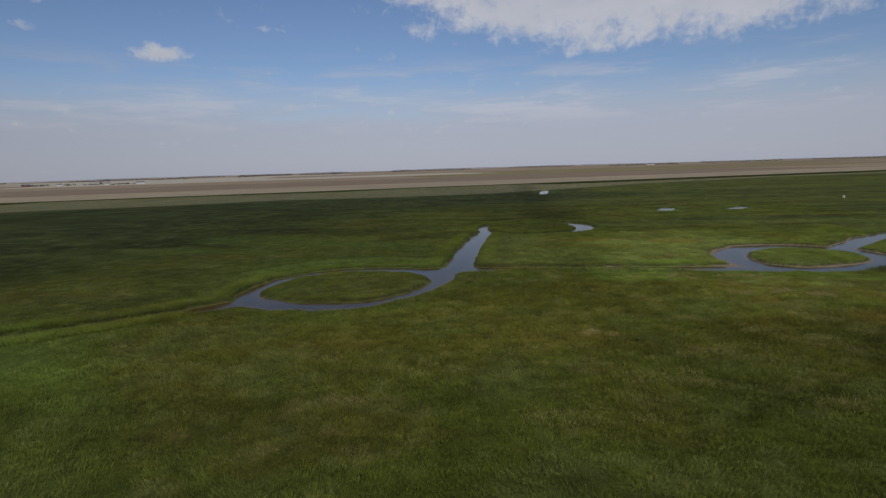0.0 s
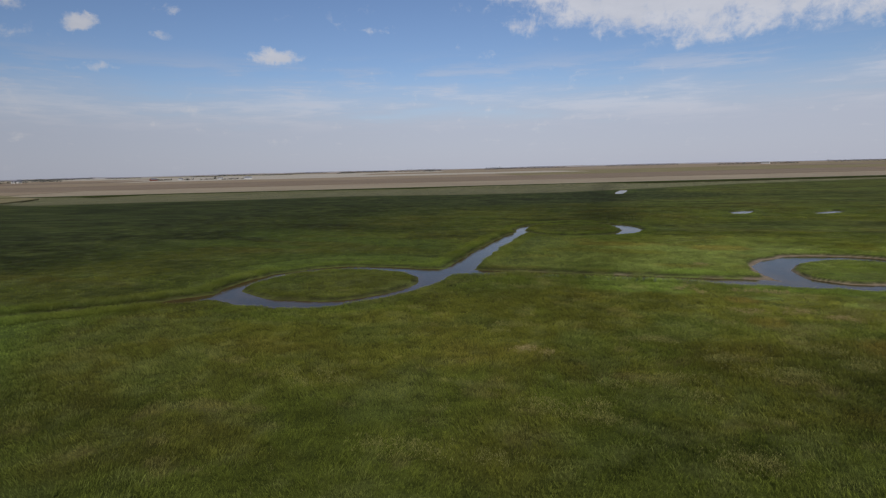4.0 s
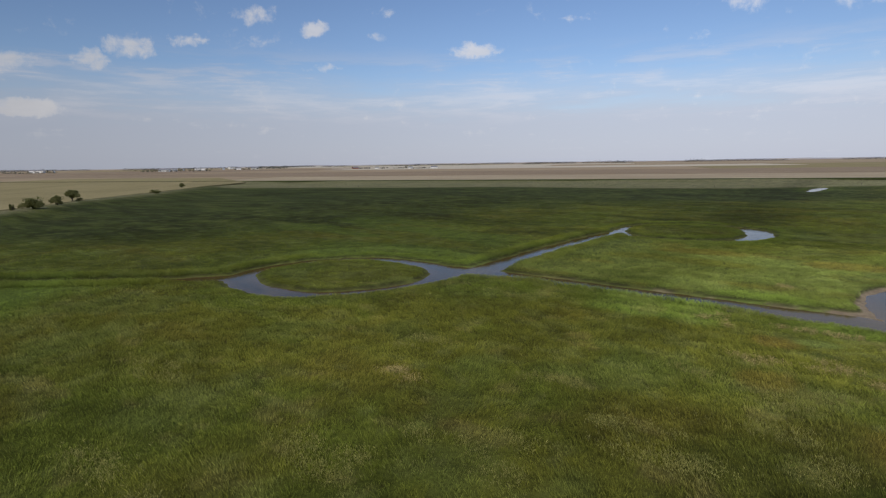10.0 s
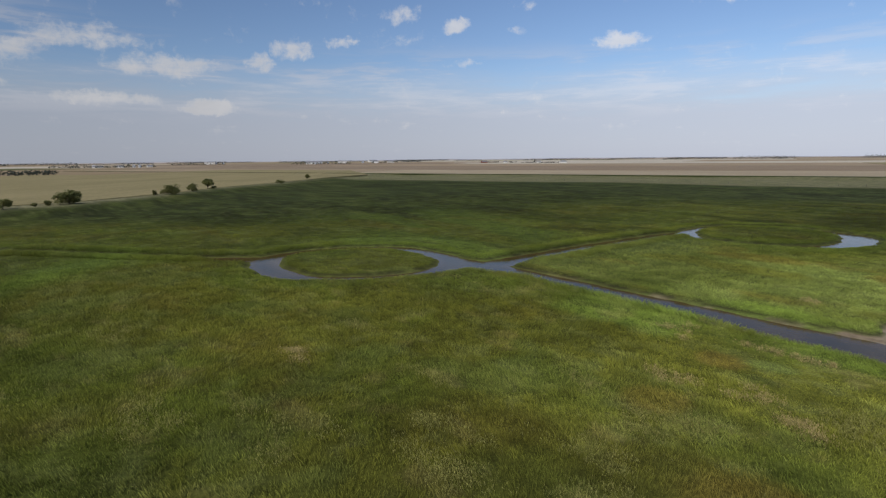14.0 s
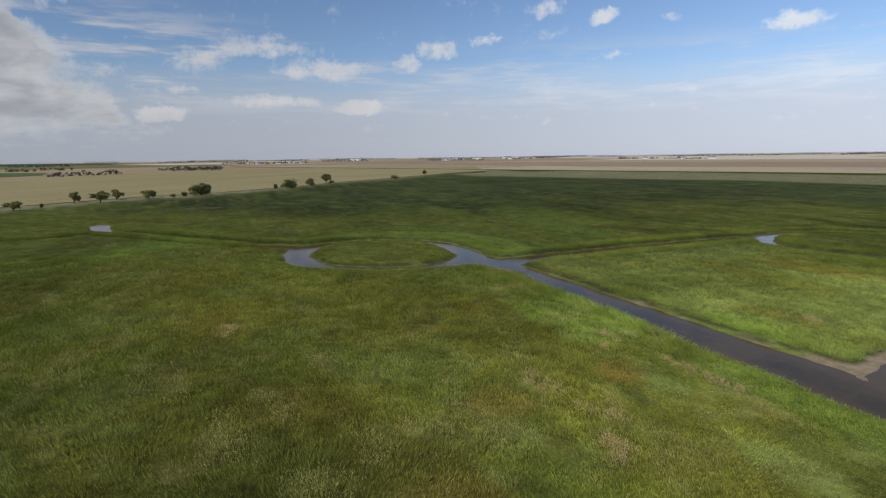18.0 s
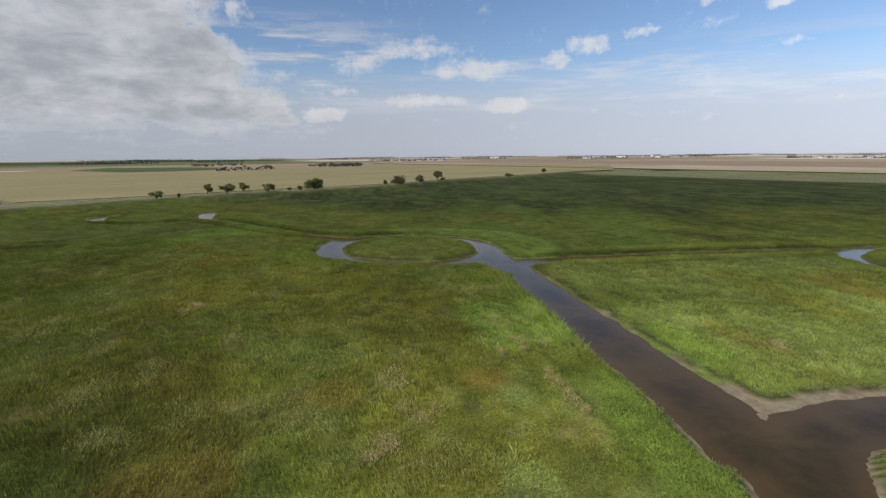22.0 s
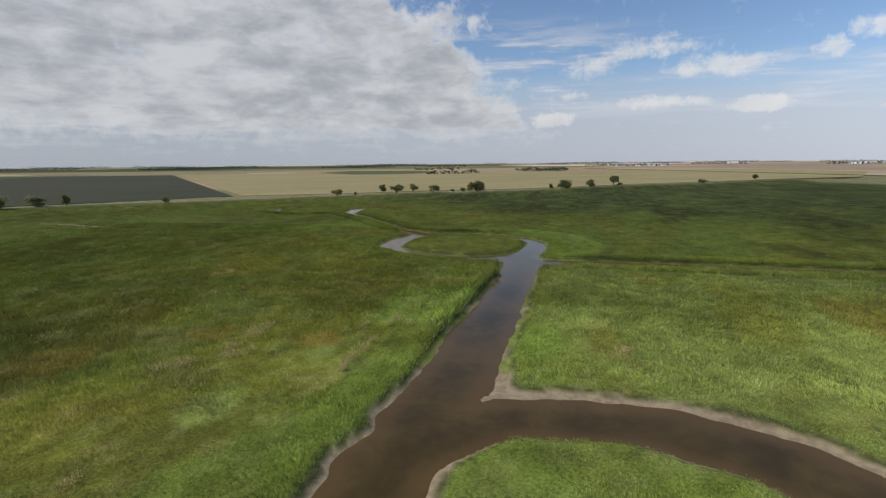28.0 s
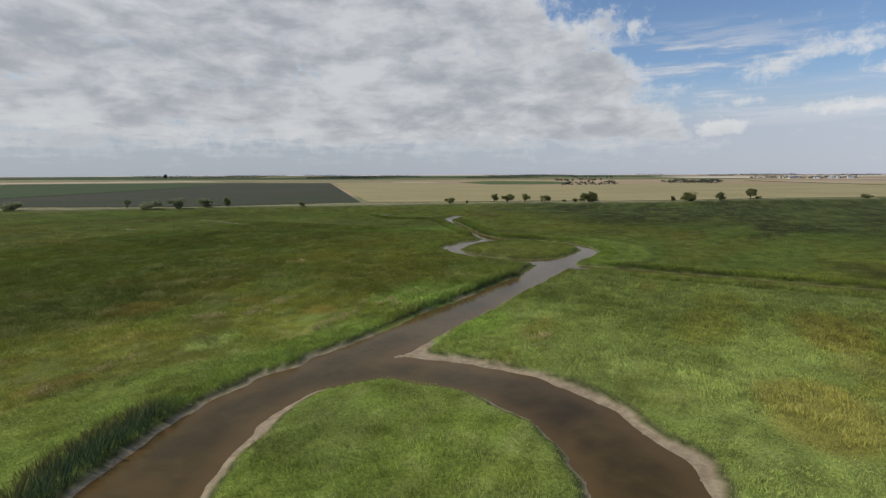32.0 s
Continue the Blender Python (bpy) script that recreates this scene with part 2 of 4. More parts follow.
def value_noise(x, y, seed=0, octaves=4):
    """Smooth noise from 0 to 1, about even."""
    total, amp, norm = 0.0, 1.0, 0.0
    for k in range(octaves):
        ix, iy = np.floor(x), np.floor(y)
        fx, fy = x - ix, y - iy
        fx, fy = fx * fx * (3 - 2 * fx), fy * fy * (3 - 2 * fy)
        a = lattice(ix, iy, seed + k) * (1 - fx) + lattice(ix + 1, iy, seed + k) * fx
        b = lattice(ix, iy + 1, seed + k) * (1 - fx) + lattice(ix + 1, iy + 1, seed + k) * fx
        total, norm, amp = total + amp * (a * (1 - fy) + b * fy), norm + amp, amp * 0.5
        x, y = x * 2.03 + 11.7, y * 2.03 + 5.3
    return total / norm


def step(low, high, v):
    t = np.clip((v - low) / (high - low), 0, 1)
    return t * t * (3 - 2 * t)


def to_water(x, y):
    """Distance from the water's edge at many places, with uneven edges."""
    u, v = np.clip((x - RX[0]) / RASTER, 0, len(RX) - 1.001), np.clip((y - RY[0]) / RASTER, 0, len(RY) - 1.001)
    i, j = u.astype(int), v.astype(int)
    fu, fv = u - i, v - j
    d = (WATER[j, i] * (1 - fu) + WATER[j, i + 1] * fu) * (1 - fv) + (WATER[j + 1, i] * (1 - fu) + WATER[j + 1, i + 1] * fu) * fv
    inside = (x > RX[0]) & (x < RX[-1]) & (y > RY[0]) & (y < RY[-1])
    d = np.where(inside, d, 30.0)
    return d + (value_noise(x / 2.2, y / 2.2, 3, 3) - 0.5) * 0.9 * np.clip(1.5 - np.abs(d) / 6, 0, 1)


# the marsh's western edge, as x at a given y, and its northern edge, as y at a given x
EDGE_Y = [-721, -143, -88, -67, -36, 6, 36, 61, 95, 124, 179, 224, 295]
EDGE_X = [238, -19, -54, -79, -100, -140, -167, -175, -206, -242, -280, -330, -408]
NORTH_X = [-411, -321, -275, -195, -135, -69, -10, 32, 108, 245, 909]
NORTH_Y = [268, 247, 266, 297, 326, 331, 347, 382, 448, 527, 699]


def west_of(x, y):
    return np.interp(y, EDGE_Y, EDGE_X) - x


def north_of(x, y):
    return y - np.interp(x, NORTH_X, NORTH_Y)


def mud_width(x, y):
    near = step(5, 28, x) * step(120, 112, x) * step(70, 82, y) * step(140, 122, y)
    wide = 0.14 + 0.46 * near * (0.16 + 0.84 * step(30, 37, x)) * (0.25 + 1.3 * value_noise(x / 4, y / 4, 41, 3))
    r, bearing = np.hypot(x - 51.9, y - 103.3), np.degrees(np.arctan2(y - 103.3, x - 51.9)) % 360
    outer = step(11.6, 12.8, r) * step(70, 100, bearing) * step(222, 208, bearing)
    island = step(11.6, 10.8, r)
    wide = wide + 0.62 * outer * (0.5 + value_noise(x / 3, y / 3, 43, 2)) - 0.26 * island * step(238, 222, bearing) + 0.42 * island * step(236, 250, bearing) * step(312, 292, bearing)
    bar = np.exp(-(((x - 35.4) / 2.4) ** 2 + ((y - 94.9) / 1.7) ** 2))
    return wide + 1.1 * bar


def ground_height(x, y):
    d = to_water(x, y)
    m = mud_width(x, y)
    dry = step(-34, -6, np.maximum(west_of(x, y), north_of(x, y) - 120))
    swell = (value_noise(x / 40, y / 40, 9, 3) - 0.5) * 0.22 + (value_noise(x / 3.1, y / 3.1, 19, 2) - 0.5) * 0.12
    land = swell * np.clip(d / 4, 0, 1) + 1.1 * dry
    bank = -0.30 + 0.30 * step(m * 0.9, m + 0.55, d)
    bed = -0.45 - 0.5 * step(0, 1.5, -d)
    return np.where(d < 0, bed, np.where(d < m + 0.55, bank - 0.15 * np.clip(1 - d / m, 0, 1), 0.0) + land)


GREEN, OLIVE, DARK, LUSH = (np.array(c) for c in ((0.105, 0.126, 0.020), (0.124, 0.126, 0.021), (0.050, 0.064, 0.017), (0.130, 0.176, 0.032)))
STRAW, RUST, MINT, PALE = (np.array(c) for c in ((0.48, 0.36, 0.165), (0.152, 0.114, 0.024), (0.134, 0.162, 0.040), (0.190, 0.205, 0.065)))
# patches of one plant: colour, centre, half sizes, cover
PATCHES = [(LUSH * 1.02, 27.4, 96.2, 4.6, 3.0, 0.9), (RUST * 1.2, 35.7, 122.7, 5.5, 3.2, 0.55), (RUST * 1.1, 16, 125.5, 8, 3, 0.45), (OLIVE * 0.95, 19, 115.6, 6, 3.0, 0.6), (OLIVE * 0.95, 7.6, 117, 6, 2.6, 0.5),
           (DARK * 1.3, 18.3, 112.1, 4, 1.8, 0.3), (RUST, 39.6, 62.3, 3.4, 3.2, 0.6), (RUST * 1.1, 30.6, 79.9, 2.0, 1.8, 0.7), (RUST, 31, 70, 2.2, 2, 0.5), (MINT * 1.25, 42.9, 78.9, 3.2, 1.9, 0.85),
           (MINT * 1.2, 33.6, 81.2, 2.0, 1.2, 0.8), (DARK * 1.2, 34, 78, 1.6, 0.8, 0.5), (RUST * 1.1, 55.2, 77.6, 3, 1.2, 0.6)]
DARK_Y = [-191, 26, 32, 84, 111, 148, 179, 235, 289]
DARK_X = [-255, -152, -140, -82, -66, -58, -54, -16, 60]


def marsh_colour(x, y):
    """The colour of the plants at many places: sedge, grass, reeds and seed heads grow in patches."""
    def blend(c, other, f):
        return c + (other - c) * np.clip(f, 0, 1)[:, None]
    d = to_water(x, y)
    broad, patch, small = value_noise(x / 38, y / 38, 51, 3), value_noise(x / 13, y / 13, 61, 4), value_noise(x / 3.4, y / 3.4, 71, 3)
    south = step(92, 84, y) * step(-60, -20, x)
    c = np.tile(GREEN, (len(x), 1)).astype(float)
    c = blend(c, OLIVE, step(0.42, 0.62, patch) * (0.45 + 0.4 * south))
    c = blend(c, RUST, step(0.56, 0.74, value_noise(x / 12, y / 9, 81, 3)) * 0.30)
    c = blend(c, DARK, step(0.58, 0.72, value_noise(x / 16, y / 9, 91, 4)) * 0.35)
    # darker band beyond the first loop, streaked further off
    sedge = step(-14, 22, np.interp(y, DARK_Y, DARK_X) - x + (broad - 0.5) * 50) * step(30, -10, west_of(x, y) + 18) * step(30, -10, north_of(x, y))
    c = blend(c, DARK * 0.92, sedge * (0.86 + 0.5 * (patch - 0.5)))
    streaks = value_noise(x / 30 + 0.4 * broad, y / 8 + 0.3 * x / 30, 95, 4)
    far = step(100, 150, y + np.maximum(0, -40 - x) * 0.9)
    c = c * (1 + far * (1.0 * (streaks - 0.5) + 0.8 * (value_noise(x / 9, y / 4, 97, 3) - 0.5)))[:, None]
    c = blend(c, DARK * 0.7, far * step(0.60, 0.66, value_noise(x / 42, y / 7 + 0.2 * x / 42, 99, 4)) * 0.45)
    # cloud shade over the south-west, darkened into the plant colour
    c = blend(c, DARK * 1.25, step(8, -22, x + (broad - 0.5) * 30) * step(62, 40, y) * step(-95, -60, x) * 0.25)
    # cloud shade put into the tint: darker south-west, lighter before the first loop
    cloud_tone = np.ones(len(x))
    for px, py, rx, ry, f in ((8, 31, 24, 11, -0.06), (37, 51, 14, 9, -0.10), (0, 58, 13, 11, 0.20), (-45, 42, 14, 12, -0.22)):
        cloud_tone = cloud_tone + f * np.exp(-(((x - px) / rx) ** 2 + ((y - py) / ry) ** 2) + (patch - 0.5) * 0.6)
    c = c * np.clip(cloud_tone, 0.4, 1.5)[:, None]
    # bluish cast of the cloud shade, mixed into the darkest part
    c = blend(c, np.array((0.052, 0.062, 0.026)), step(0.85, 0.45, cloud_tone) * 0.5)
    # fresh growth on the islands and along the banks
    island = step(12.5, 10.5, np.hypot(x - 51.9, y - 103.3)) + 0.55 * step(13, 11, np.hypot(x + 24.2, y - 80.2))
    bank = step(9, 1.0, d + (patch - 0.5) * 7)
    east = step(92, 98, y) * step(46, 36, x - step(112, 118, y) * 10) * step(-8, -2, x) * step(150, 125, y)
    fresh = 0.45 + 0.55 * step(-6, 14, x)
    c = blend(c, LUSH * 0.9, np.maximum(island * 0.85, bank * 0.7) * fresh * (0.7 + 0.6 * (small - 0.3)))
    c = blend(c, MINT * 1.14, east * np.clip(0.62 + 2.2 * (value_noise(x / 10, y / 10, 103, 4) - 0.45), 0.1, 0.95))
    c = blend(c, DARK * 1.1, east * step(0.60, 0.70, value_noise(x / 4, y / 4, 105, 3)) * 0.25)
    c = blend(c, RUST, east * step(0.58, 0.70, value_noise(x / 9, y / 6, 107, 3)) * 0.35)
    c = blend(c, MINT * 0.9, step(0.6, 0.72, value_noise(x / 7, y / 7, 101, 3)) * 0.5)
    meadow = np.exp(-(((x - 19 + (patch - 0.5) * 3) / 6.8) ** 8 + ((y - 85.6 + (small - 0.5)) / 4.3) ** 8))
    c = blend(c, LUSH * 1.12, meadow * 0.95)
    # seed heads and dead stalks
    straw = step(0.645, 0.74, value_noise(x / 3.2, y / 2.0, 111, 4)) * step(0.40, 0.58, value_noise(x / 15, y / 15, 121, 2))
    c = blend(c, STRAW, straw * (0.10 * south + 0.03))
    c = blend(c, PALE, step(0.58, 0.68, value_noise(x / 2.1, y / 1.4, 131, 3)) * 0.28)
    # an old meander scar round the first loop, and the fresh meadow south of the creek
    reach, bearing = np.hypot(x + 24.2, y - 80.2), np.degrees(np.arctan2(y - 80.2, x + 24.2))
    c = blend(c, DARK * 1.1, np.exp(-((reach - 26.4) / 1.1) ** 2) * step(38, 52, bearing) * step(168, 145, bearing) * 0.5)
    c = blend(c, LUSH * 0.82, step(-12, -24, x) * step(-95, -70, x) * step(88, 100, y) * step(165, 135, y) * step(0.46, 0.60, streaks) * 0.8)
    scar = step(25.4, 24.2, reach + (small - 0.5)) * step(13, 16, reach) * step(38, 52, bearing) * step(168, 145, bearing)
    c = blend(c, LUSH * 1.1, scar * (0.75 + 0.5 * (patch - 0.5)))
    c = blend(c, LUSH * 0.95, np.exp(-(((x + 47) / 16) ** 2 + ((y - 47 - 0.75 * (x + 47) * -1) / 7) ** 2)) * (0.3 + 0.9 * step(0.4, 0.6, streaks)))
    c = blend(c, LUSH * 0.9, step(12, -12, y) * step(-100, -70, x) * step(10, -14, x) * step(0.46, 0.60, streaks) * 0.55)
    verge = np.interp(x, (30, 36, 42, 45, 50, 58, 75), (87.5, 85.3, 85.1, 82.9, 80.3, 79.7, 78.5)) + (small - 0.5) * 1.4
    c = blend(c, LUSH * 0.86, step(-0.4, 0.5, y - verge) * step(92, 90, y) * step(30, 36, x) * (0.35 + 0.6 * (small - 0.2)))
    for kind, px, py, rx, ry, f in PATCHES:
        r2 = ((x - px) / rx) ** 2 + ((y - py) / ry) ** 2 + (patch - 0.5) * 1.2 + (small - 0.5) * 0.8
        c = blend(c, kind, step(1.5, 0.5, r2) * f)
    # drier grass on the rim towards the fields
    rim = np.maximum(step(-22, -4, west_of(x, y)), step(-14, 4, north_of(x, y)))
    c = blend(c, np.array((0.130, 0.150, 0.050)), rim * 0.35)
    c = blend(c, np.array((0.185, 0.185, 0.085)), step(-13, -9, west_of(x, y) + (small - 0.5) * 3) * 0.6)
    c = blend(c, np.array((0.300, 0.275, 0.150)), step(-5, -1, west_of(x, y) + (small - 0.5) * 3) * 0.85)
    pasture = step(-4, 10, north_of(x, y))
    c = blend(c, np.array((0.27, 0.255, 0.13)), pasture * (0.85 + 0.5 * (patch - 0.5)))
    track = np.abs(y - np.interp(x, (13, 23, 34, 41, 60), (85.2, 86.0, 84.9, 84.5, 84.2)) + (small - 0.5) * 0.8)
    c = blend(c, DARK * 0.8, step(0.30, 0.08, track) * step(12, 15, x) * step(0.36, 0.5, value_noise(x / 1.1, y / 1.1, 141, 2)) * 0.45)
    # cloud-shaded west and sunlit creek side, put into the plant colour
    sunlit = step(14, 32, x + (broad - 0.5) * 14) * step(58, 70, y + (patch - 0.5) * 10)
    # tussocks: tufts and the gaps between them
    c = c * (1 + 0.65 * (value_noise(x / 1.5, y / 1.1, 151, 3) - 0.5) + 0.45 * (small - 0.5))[:, None]
    return c * ((0.92 + 0.52 * sunlit) * (1 - 0.24 * step(118, 150, y) * step(0, 14, x)))[:, None]


# ---- materials ----
def material(name):
    mat = bpy.data.materials.new(name)
    mat.use_nodes = True
    n = Nodes(mat.node_tree)
    return mat, n


def finish(n, colour, rough=0.9, normal=None, spec=0.3, **more):
    inputs = dict(Base_Color=colour, Roughness=rough, Specular_IOR_Level=spec, **more)
    if normal is not None:
        inputs["Normal"] = normal
    shader = n.add("ShaderNodeBsdfPrincipled", **inputs)
    out = n.tree.nodes.new("ShaderNodeOutputMaterial")
    n.tree.links.new(shader, out.inputs[0])
    return shader


def place(n):
    node = n.node("ShaderNodeTexCoord")
    return node.outputs["Object"]


def attribute(n, name, colour=False):
    node = n.node("ShaderNodeAttribute")
    node.attribute_name = name
    return node.outputs["Color"] if colour else node.outputs["Fac"]


def bump(n, height, strength, distance=0.05):
    return n.add("ShaderNodeBump", Strength=strength, Distance=distance, Height=height)


def ground_material():
    mat, n = material("marsh_ground")
    at = place(n)
    tint, mud, farm = attribute(n, "tint", True), attribute(n, "mud"), attribute(n, "farm")
    soil = attribute(n, "soil")
    blades = n.noise(at, 5.0, 5.0, 0.7)
    clumps = n.noise(at, 0.55, 5.0, 0.62, 0.4)
    light = n.math("ADD", n.ramp(blades, 0.3, 0.7, 0.55, 1.25), n.ramp(clumps, 0.3, 0.7, -0.22, 0.22))
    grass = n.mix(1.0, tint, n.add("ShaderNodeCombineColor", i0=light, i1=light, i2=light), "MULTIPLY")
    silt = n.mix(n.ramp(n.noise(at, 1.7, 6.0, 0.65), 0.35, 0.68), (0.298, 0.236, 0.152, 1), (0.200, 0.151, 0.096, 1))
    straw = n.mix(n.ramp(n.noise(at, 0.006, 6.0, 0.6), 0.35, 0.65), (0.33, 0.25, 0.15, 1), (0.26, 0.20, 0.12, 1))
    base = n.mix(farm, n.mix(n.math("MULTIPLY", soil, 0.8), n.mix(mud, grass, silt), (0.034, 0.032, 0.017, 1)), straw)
    rough = n.math("SUBTRACT", 0.95, n.math("MULTIPLY", mud, 0.25))
    finish(n, base, rough, bump(n, blades, 0.5, 0.12), 0.06)
    return mat


def grass_material():
    mat, n = material("grass_blades")
    tint, grow = attribute(n, "tint", True), attribute(n, "grow")
    info = n.node("ShaderNodeNewGeometry")
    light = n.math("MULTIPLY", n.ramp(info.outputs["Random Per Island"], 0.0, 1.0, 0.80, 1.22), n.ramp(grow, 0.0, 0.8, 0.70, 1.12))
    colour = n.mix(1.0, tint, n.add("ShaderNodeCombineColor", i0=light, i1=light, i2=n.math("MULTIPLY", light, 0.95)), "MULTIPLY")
    soft = n.add("ShaderNodeVectorMath", i0=n.add("ShaderNodeVectorMath", i0=info.outputs["Normal"], i1=(0.0, 0.0, 1.6)), i1=(0.0, 0.0, 0.0))
    shader = n.add("ShaderNodeBsdfPrincipled", Base_Color=colour, Roughness=0.8, Specular_IOR_Level=0.05, Normal=soft)
    glow = n.add("ShaderNodeBsdfTranslucent", Color=colour)
    out = n.tree.nodes.new("ShaderNodeOutputMaterial")
    n.tree.links.new(n.add("ShaderNodeMixShader", i0=0.2, i1=shader, i2=glow), out.inputs[0])
    return mat


def water_material():
    mat, n = material("brown_water")
    at = place(n)
    silt = n.noise(at, 0.16, 5.0, 0.62, 0.6)
    fine = n.noise(at, 0.9, 4.0, 0.6)
    shallow = attribute(n, "shallow")
    mix = n.math("ADD", n.math("MULTIPLY", silt, 0.75), n.math("MULTIPLY", fine, 0.25))
    deep = n.mix(n.ramp(mix, 0.36, 0.66), (0.042, 0.029, 0.010, 1), (0.080, 0.053, 0.018, 1))
    colour = n.mix(n.math("MULTIPLY", shallow, 0.6), deep, (0.105, 0.064, 0.025, 1))
    ripple = n.noise(at, 2.4, 3.0, 0.5)
    finish(n, colour, 0.10, bump(n, ripple, 0.25, 0.035), 0.14, IOR=1.333)
    return mat


def field_material(name, colour, second, lines=0.0, turn=0.0):
    """Crop or stubble: broad patches, fine grain and faint drill rows."""
    mat, n = material(name)
    at = place(n)
    turned = n.node("ShaderNodeMapping", Vector=at)
    turned.inputs["Rotation"].default_value = (0, 0, radians(turn))
    stretched = n.node("ShaderNodeMapping", Vector=turned.outputs[0])
    stretched.inputs["Scale"].default_value = (0.004, 0.05, 1)
    broad, rows = n.noise(at, 0.012, 6.0, 0.6, 0.5), n.noise(stretched.outputs[0], 1.0, 4.0, 0.6)
    grain = n.noise(at, 0.6, 3.0, 0.7)
    f = n.math("ADD", n.math("MULTIPLY", broad, 0.55), n.math("MULTIPLY", rows, 0.3 + lines))
    c = n.mix(n.ramp(f, 0.32, 0.56 + lines / 2), (*colour, 1), (*second, 1))
    g = n.ramp(grain, 0.25, 0.75, 0.8, 1.15)
    finish(n, n.mix(1.0, c, n.add("ShaderNodeCombineColor", i0=g, i1=g, i2=g), "MULTIPLY"), 0.95, None, 0.1)
    return mat


def plain_material(name, colour, rough=0.8, vary=0.2, scale=2.0, metal=0.0):
    mat, n = material(name)
    at = place(n)
    spots = n.noise(at, scale, 5.0, 0.6)
    g = n.ramp(spots, 0.3, 0.7, 1 - vary, 1 + vary)
    finish(n, n.mix(1.0, (*colour, 1), n.add("ShaderNodeCombineColor", i0=g, i1=g, i2=g), "MULTIPLY"), rough, bump(n, spots, 0.2), 0.3, Metallic=metal)
    return mat


def leaf_material(name, colour, second):
    mat, n = material(name)
    info = n.node("ShaderNodeNewGeometry")
    c = n.mix(info.outputs["Random Per Island"], (*colour, 1), (*second, 1))
    shader = n.add("ShaderNodeBsdfPrincipled", Base_Color=c, Roughness=0.6, Specular_IOR_Level=0.25)
    glow = n.add("ShaderNodeBsdfTranslucent", Color=c)
    out = n.tree.nodes.new("ShaderNodeOutputMaterial")
    n.tree.links.new(n.add("ShaderNodeMixShader", i0=0.38, i1=shader, i2=glow), out.inputs[0])
    return mat


GROUND, GRASS, CREEK = ground_material(), grass_material(), water_material()
LEAVES = [leaf_material("willow_leaves", (0.160, 0.165, 0.052), (0.270, 0.265, 0.095)), leaf_material("maple_leaves", (0.120, 0.132, 0.042), (0.205, 0.205, 0.072)),
          leaf_material("silver_leaves", (0.200, 0.215, 0.100), (0.310, 0.310, 0.165))]
BARK = plain_material("bark", (0.085, 0.065, 0.048), 0.95, 0.35, 6.0)


# ---- mesh helpers ----
def quick_mesh(name, verts, faces, mat, attributes=(), smooth=False):
    """A mesh from arrays: all faces have the same number of corners."""
    me = bpy.data.meshes.new(name)
    verts, faces = np.asarray(verts, np.float32), np.asarray(faces, np.int32)
    me.vertices.add(len(verts))
    me.vertices.foreach_set("co", verts.ravel())
    me.loops.add(faces.size)
    me.loops.foreach_set("vertex_index", faces.ravel())
    me.polygons.add(len(faces))
    me.polygons.foreach_set("loop_start", np.arange(0, faces.size, faces.shape[1], dtype=np.int32))
    if smooth:
        me.polygons.foreach_set("use_smooth", np.ones(len(faces), bool))
    for key, values in attributes:
        if values.ndim == 2:
            layer = me.attributes.new(key, "FLOAT_COLOR", "POINT")
            layer.data.foreach_set("color", np.hstack([values, np.ones((len(values), 1))]).astype(np.float32).ravel())
        else:
            layer = me.attributes.new(key, "FLOAT", "POINT")
            layer.data.foreach_set("value", values.astype(np.float32))
    me.update(calc_edges=True)
    me.materials.append(mat)
    return me


def part(name, bm, mat, parent=None, label=""):
    """Links a bmesh as one mesh object, under a thing where one is given."""
    me = bpy.data.meshes.new(name)
    bm.to_mesh(me)
    bm.free()
    me.materials.append(mat)
    ob = new(name, me)
    ob.parent = parent
    return tagged(ob, label)


def stops(*runs):
    """Grid lines: runs of (start, end, spacing at start, spacing at end)."""
    made = []
    for a, b, s0, s1 in runs:
        v, step_now = a, s0
        while v < b - 1e-6:
            made.append(v)
            f = (v - a) / (b - a)
            v += s0 + (s1 - s0) * f
    return np.array(made + [runs[-1][1]])


# ---- ground: one sheet to the horizon, the creek cut into it ----
GX = stops((-4950, -700, 420, 60), (-700, -130, 45, 4), (-130, -45, 2.2, 0.6), (-45, 5, 0.55, 0.5), (5, 70, 0.45, 0.45), (70, 130, 0.5, 2.5), (130, 600, 3, 45), (600, 4950, 60, 450))
GY = stops((-4950, -500, 450, 50), (-500, -40, 40, 2.5), (-40, 60, 2.4, 0.7), (60, 82, 0.55, 0.45), (82, 122, 0.42, 0.45), (122, 230, 0.6, 1.8), (230, 430, 1.8, 4), (430, 1000, 5, 60), (1000, 4950, 80, 450))


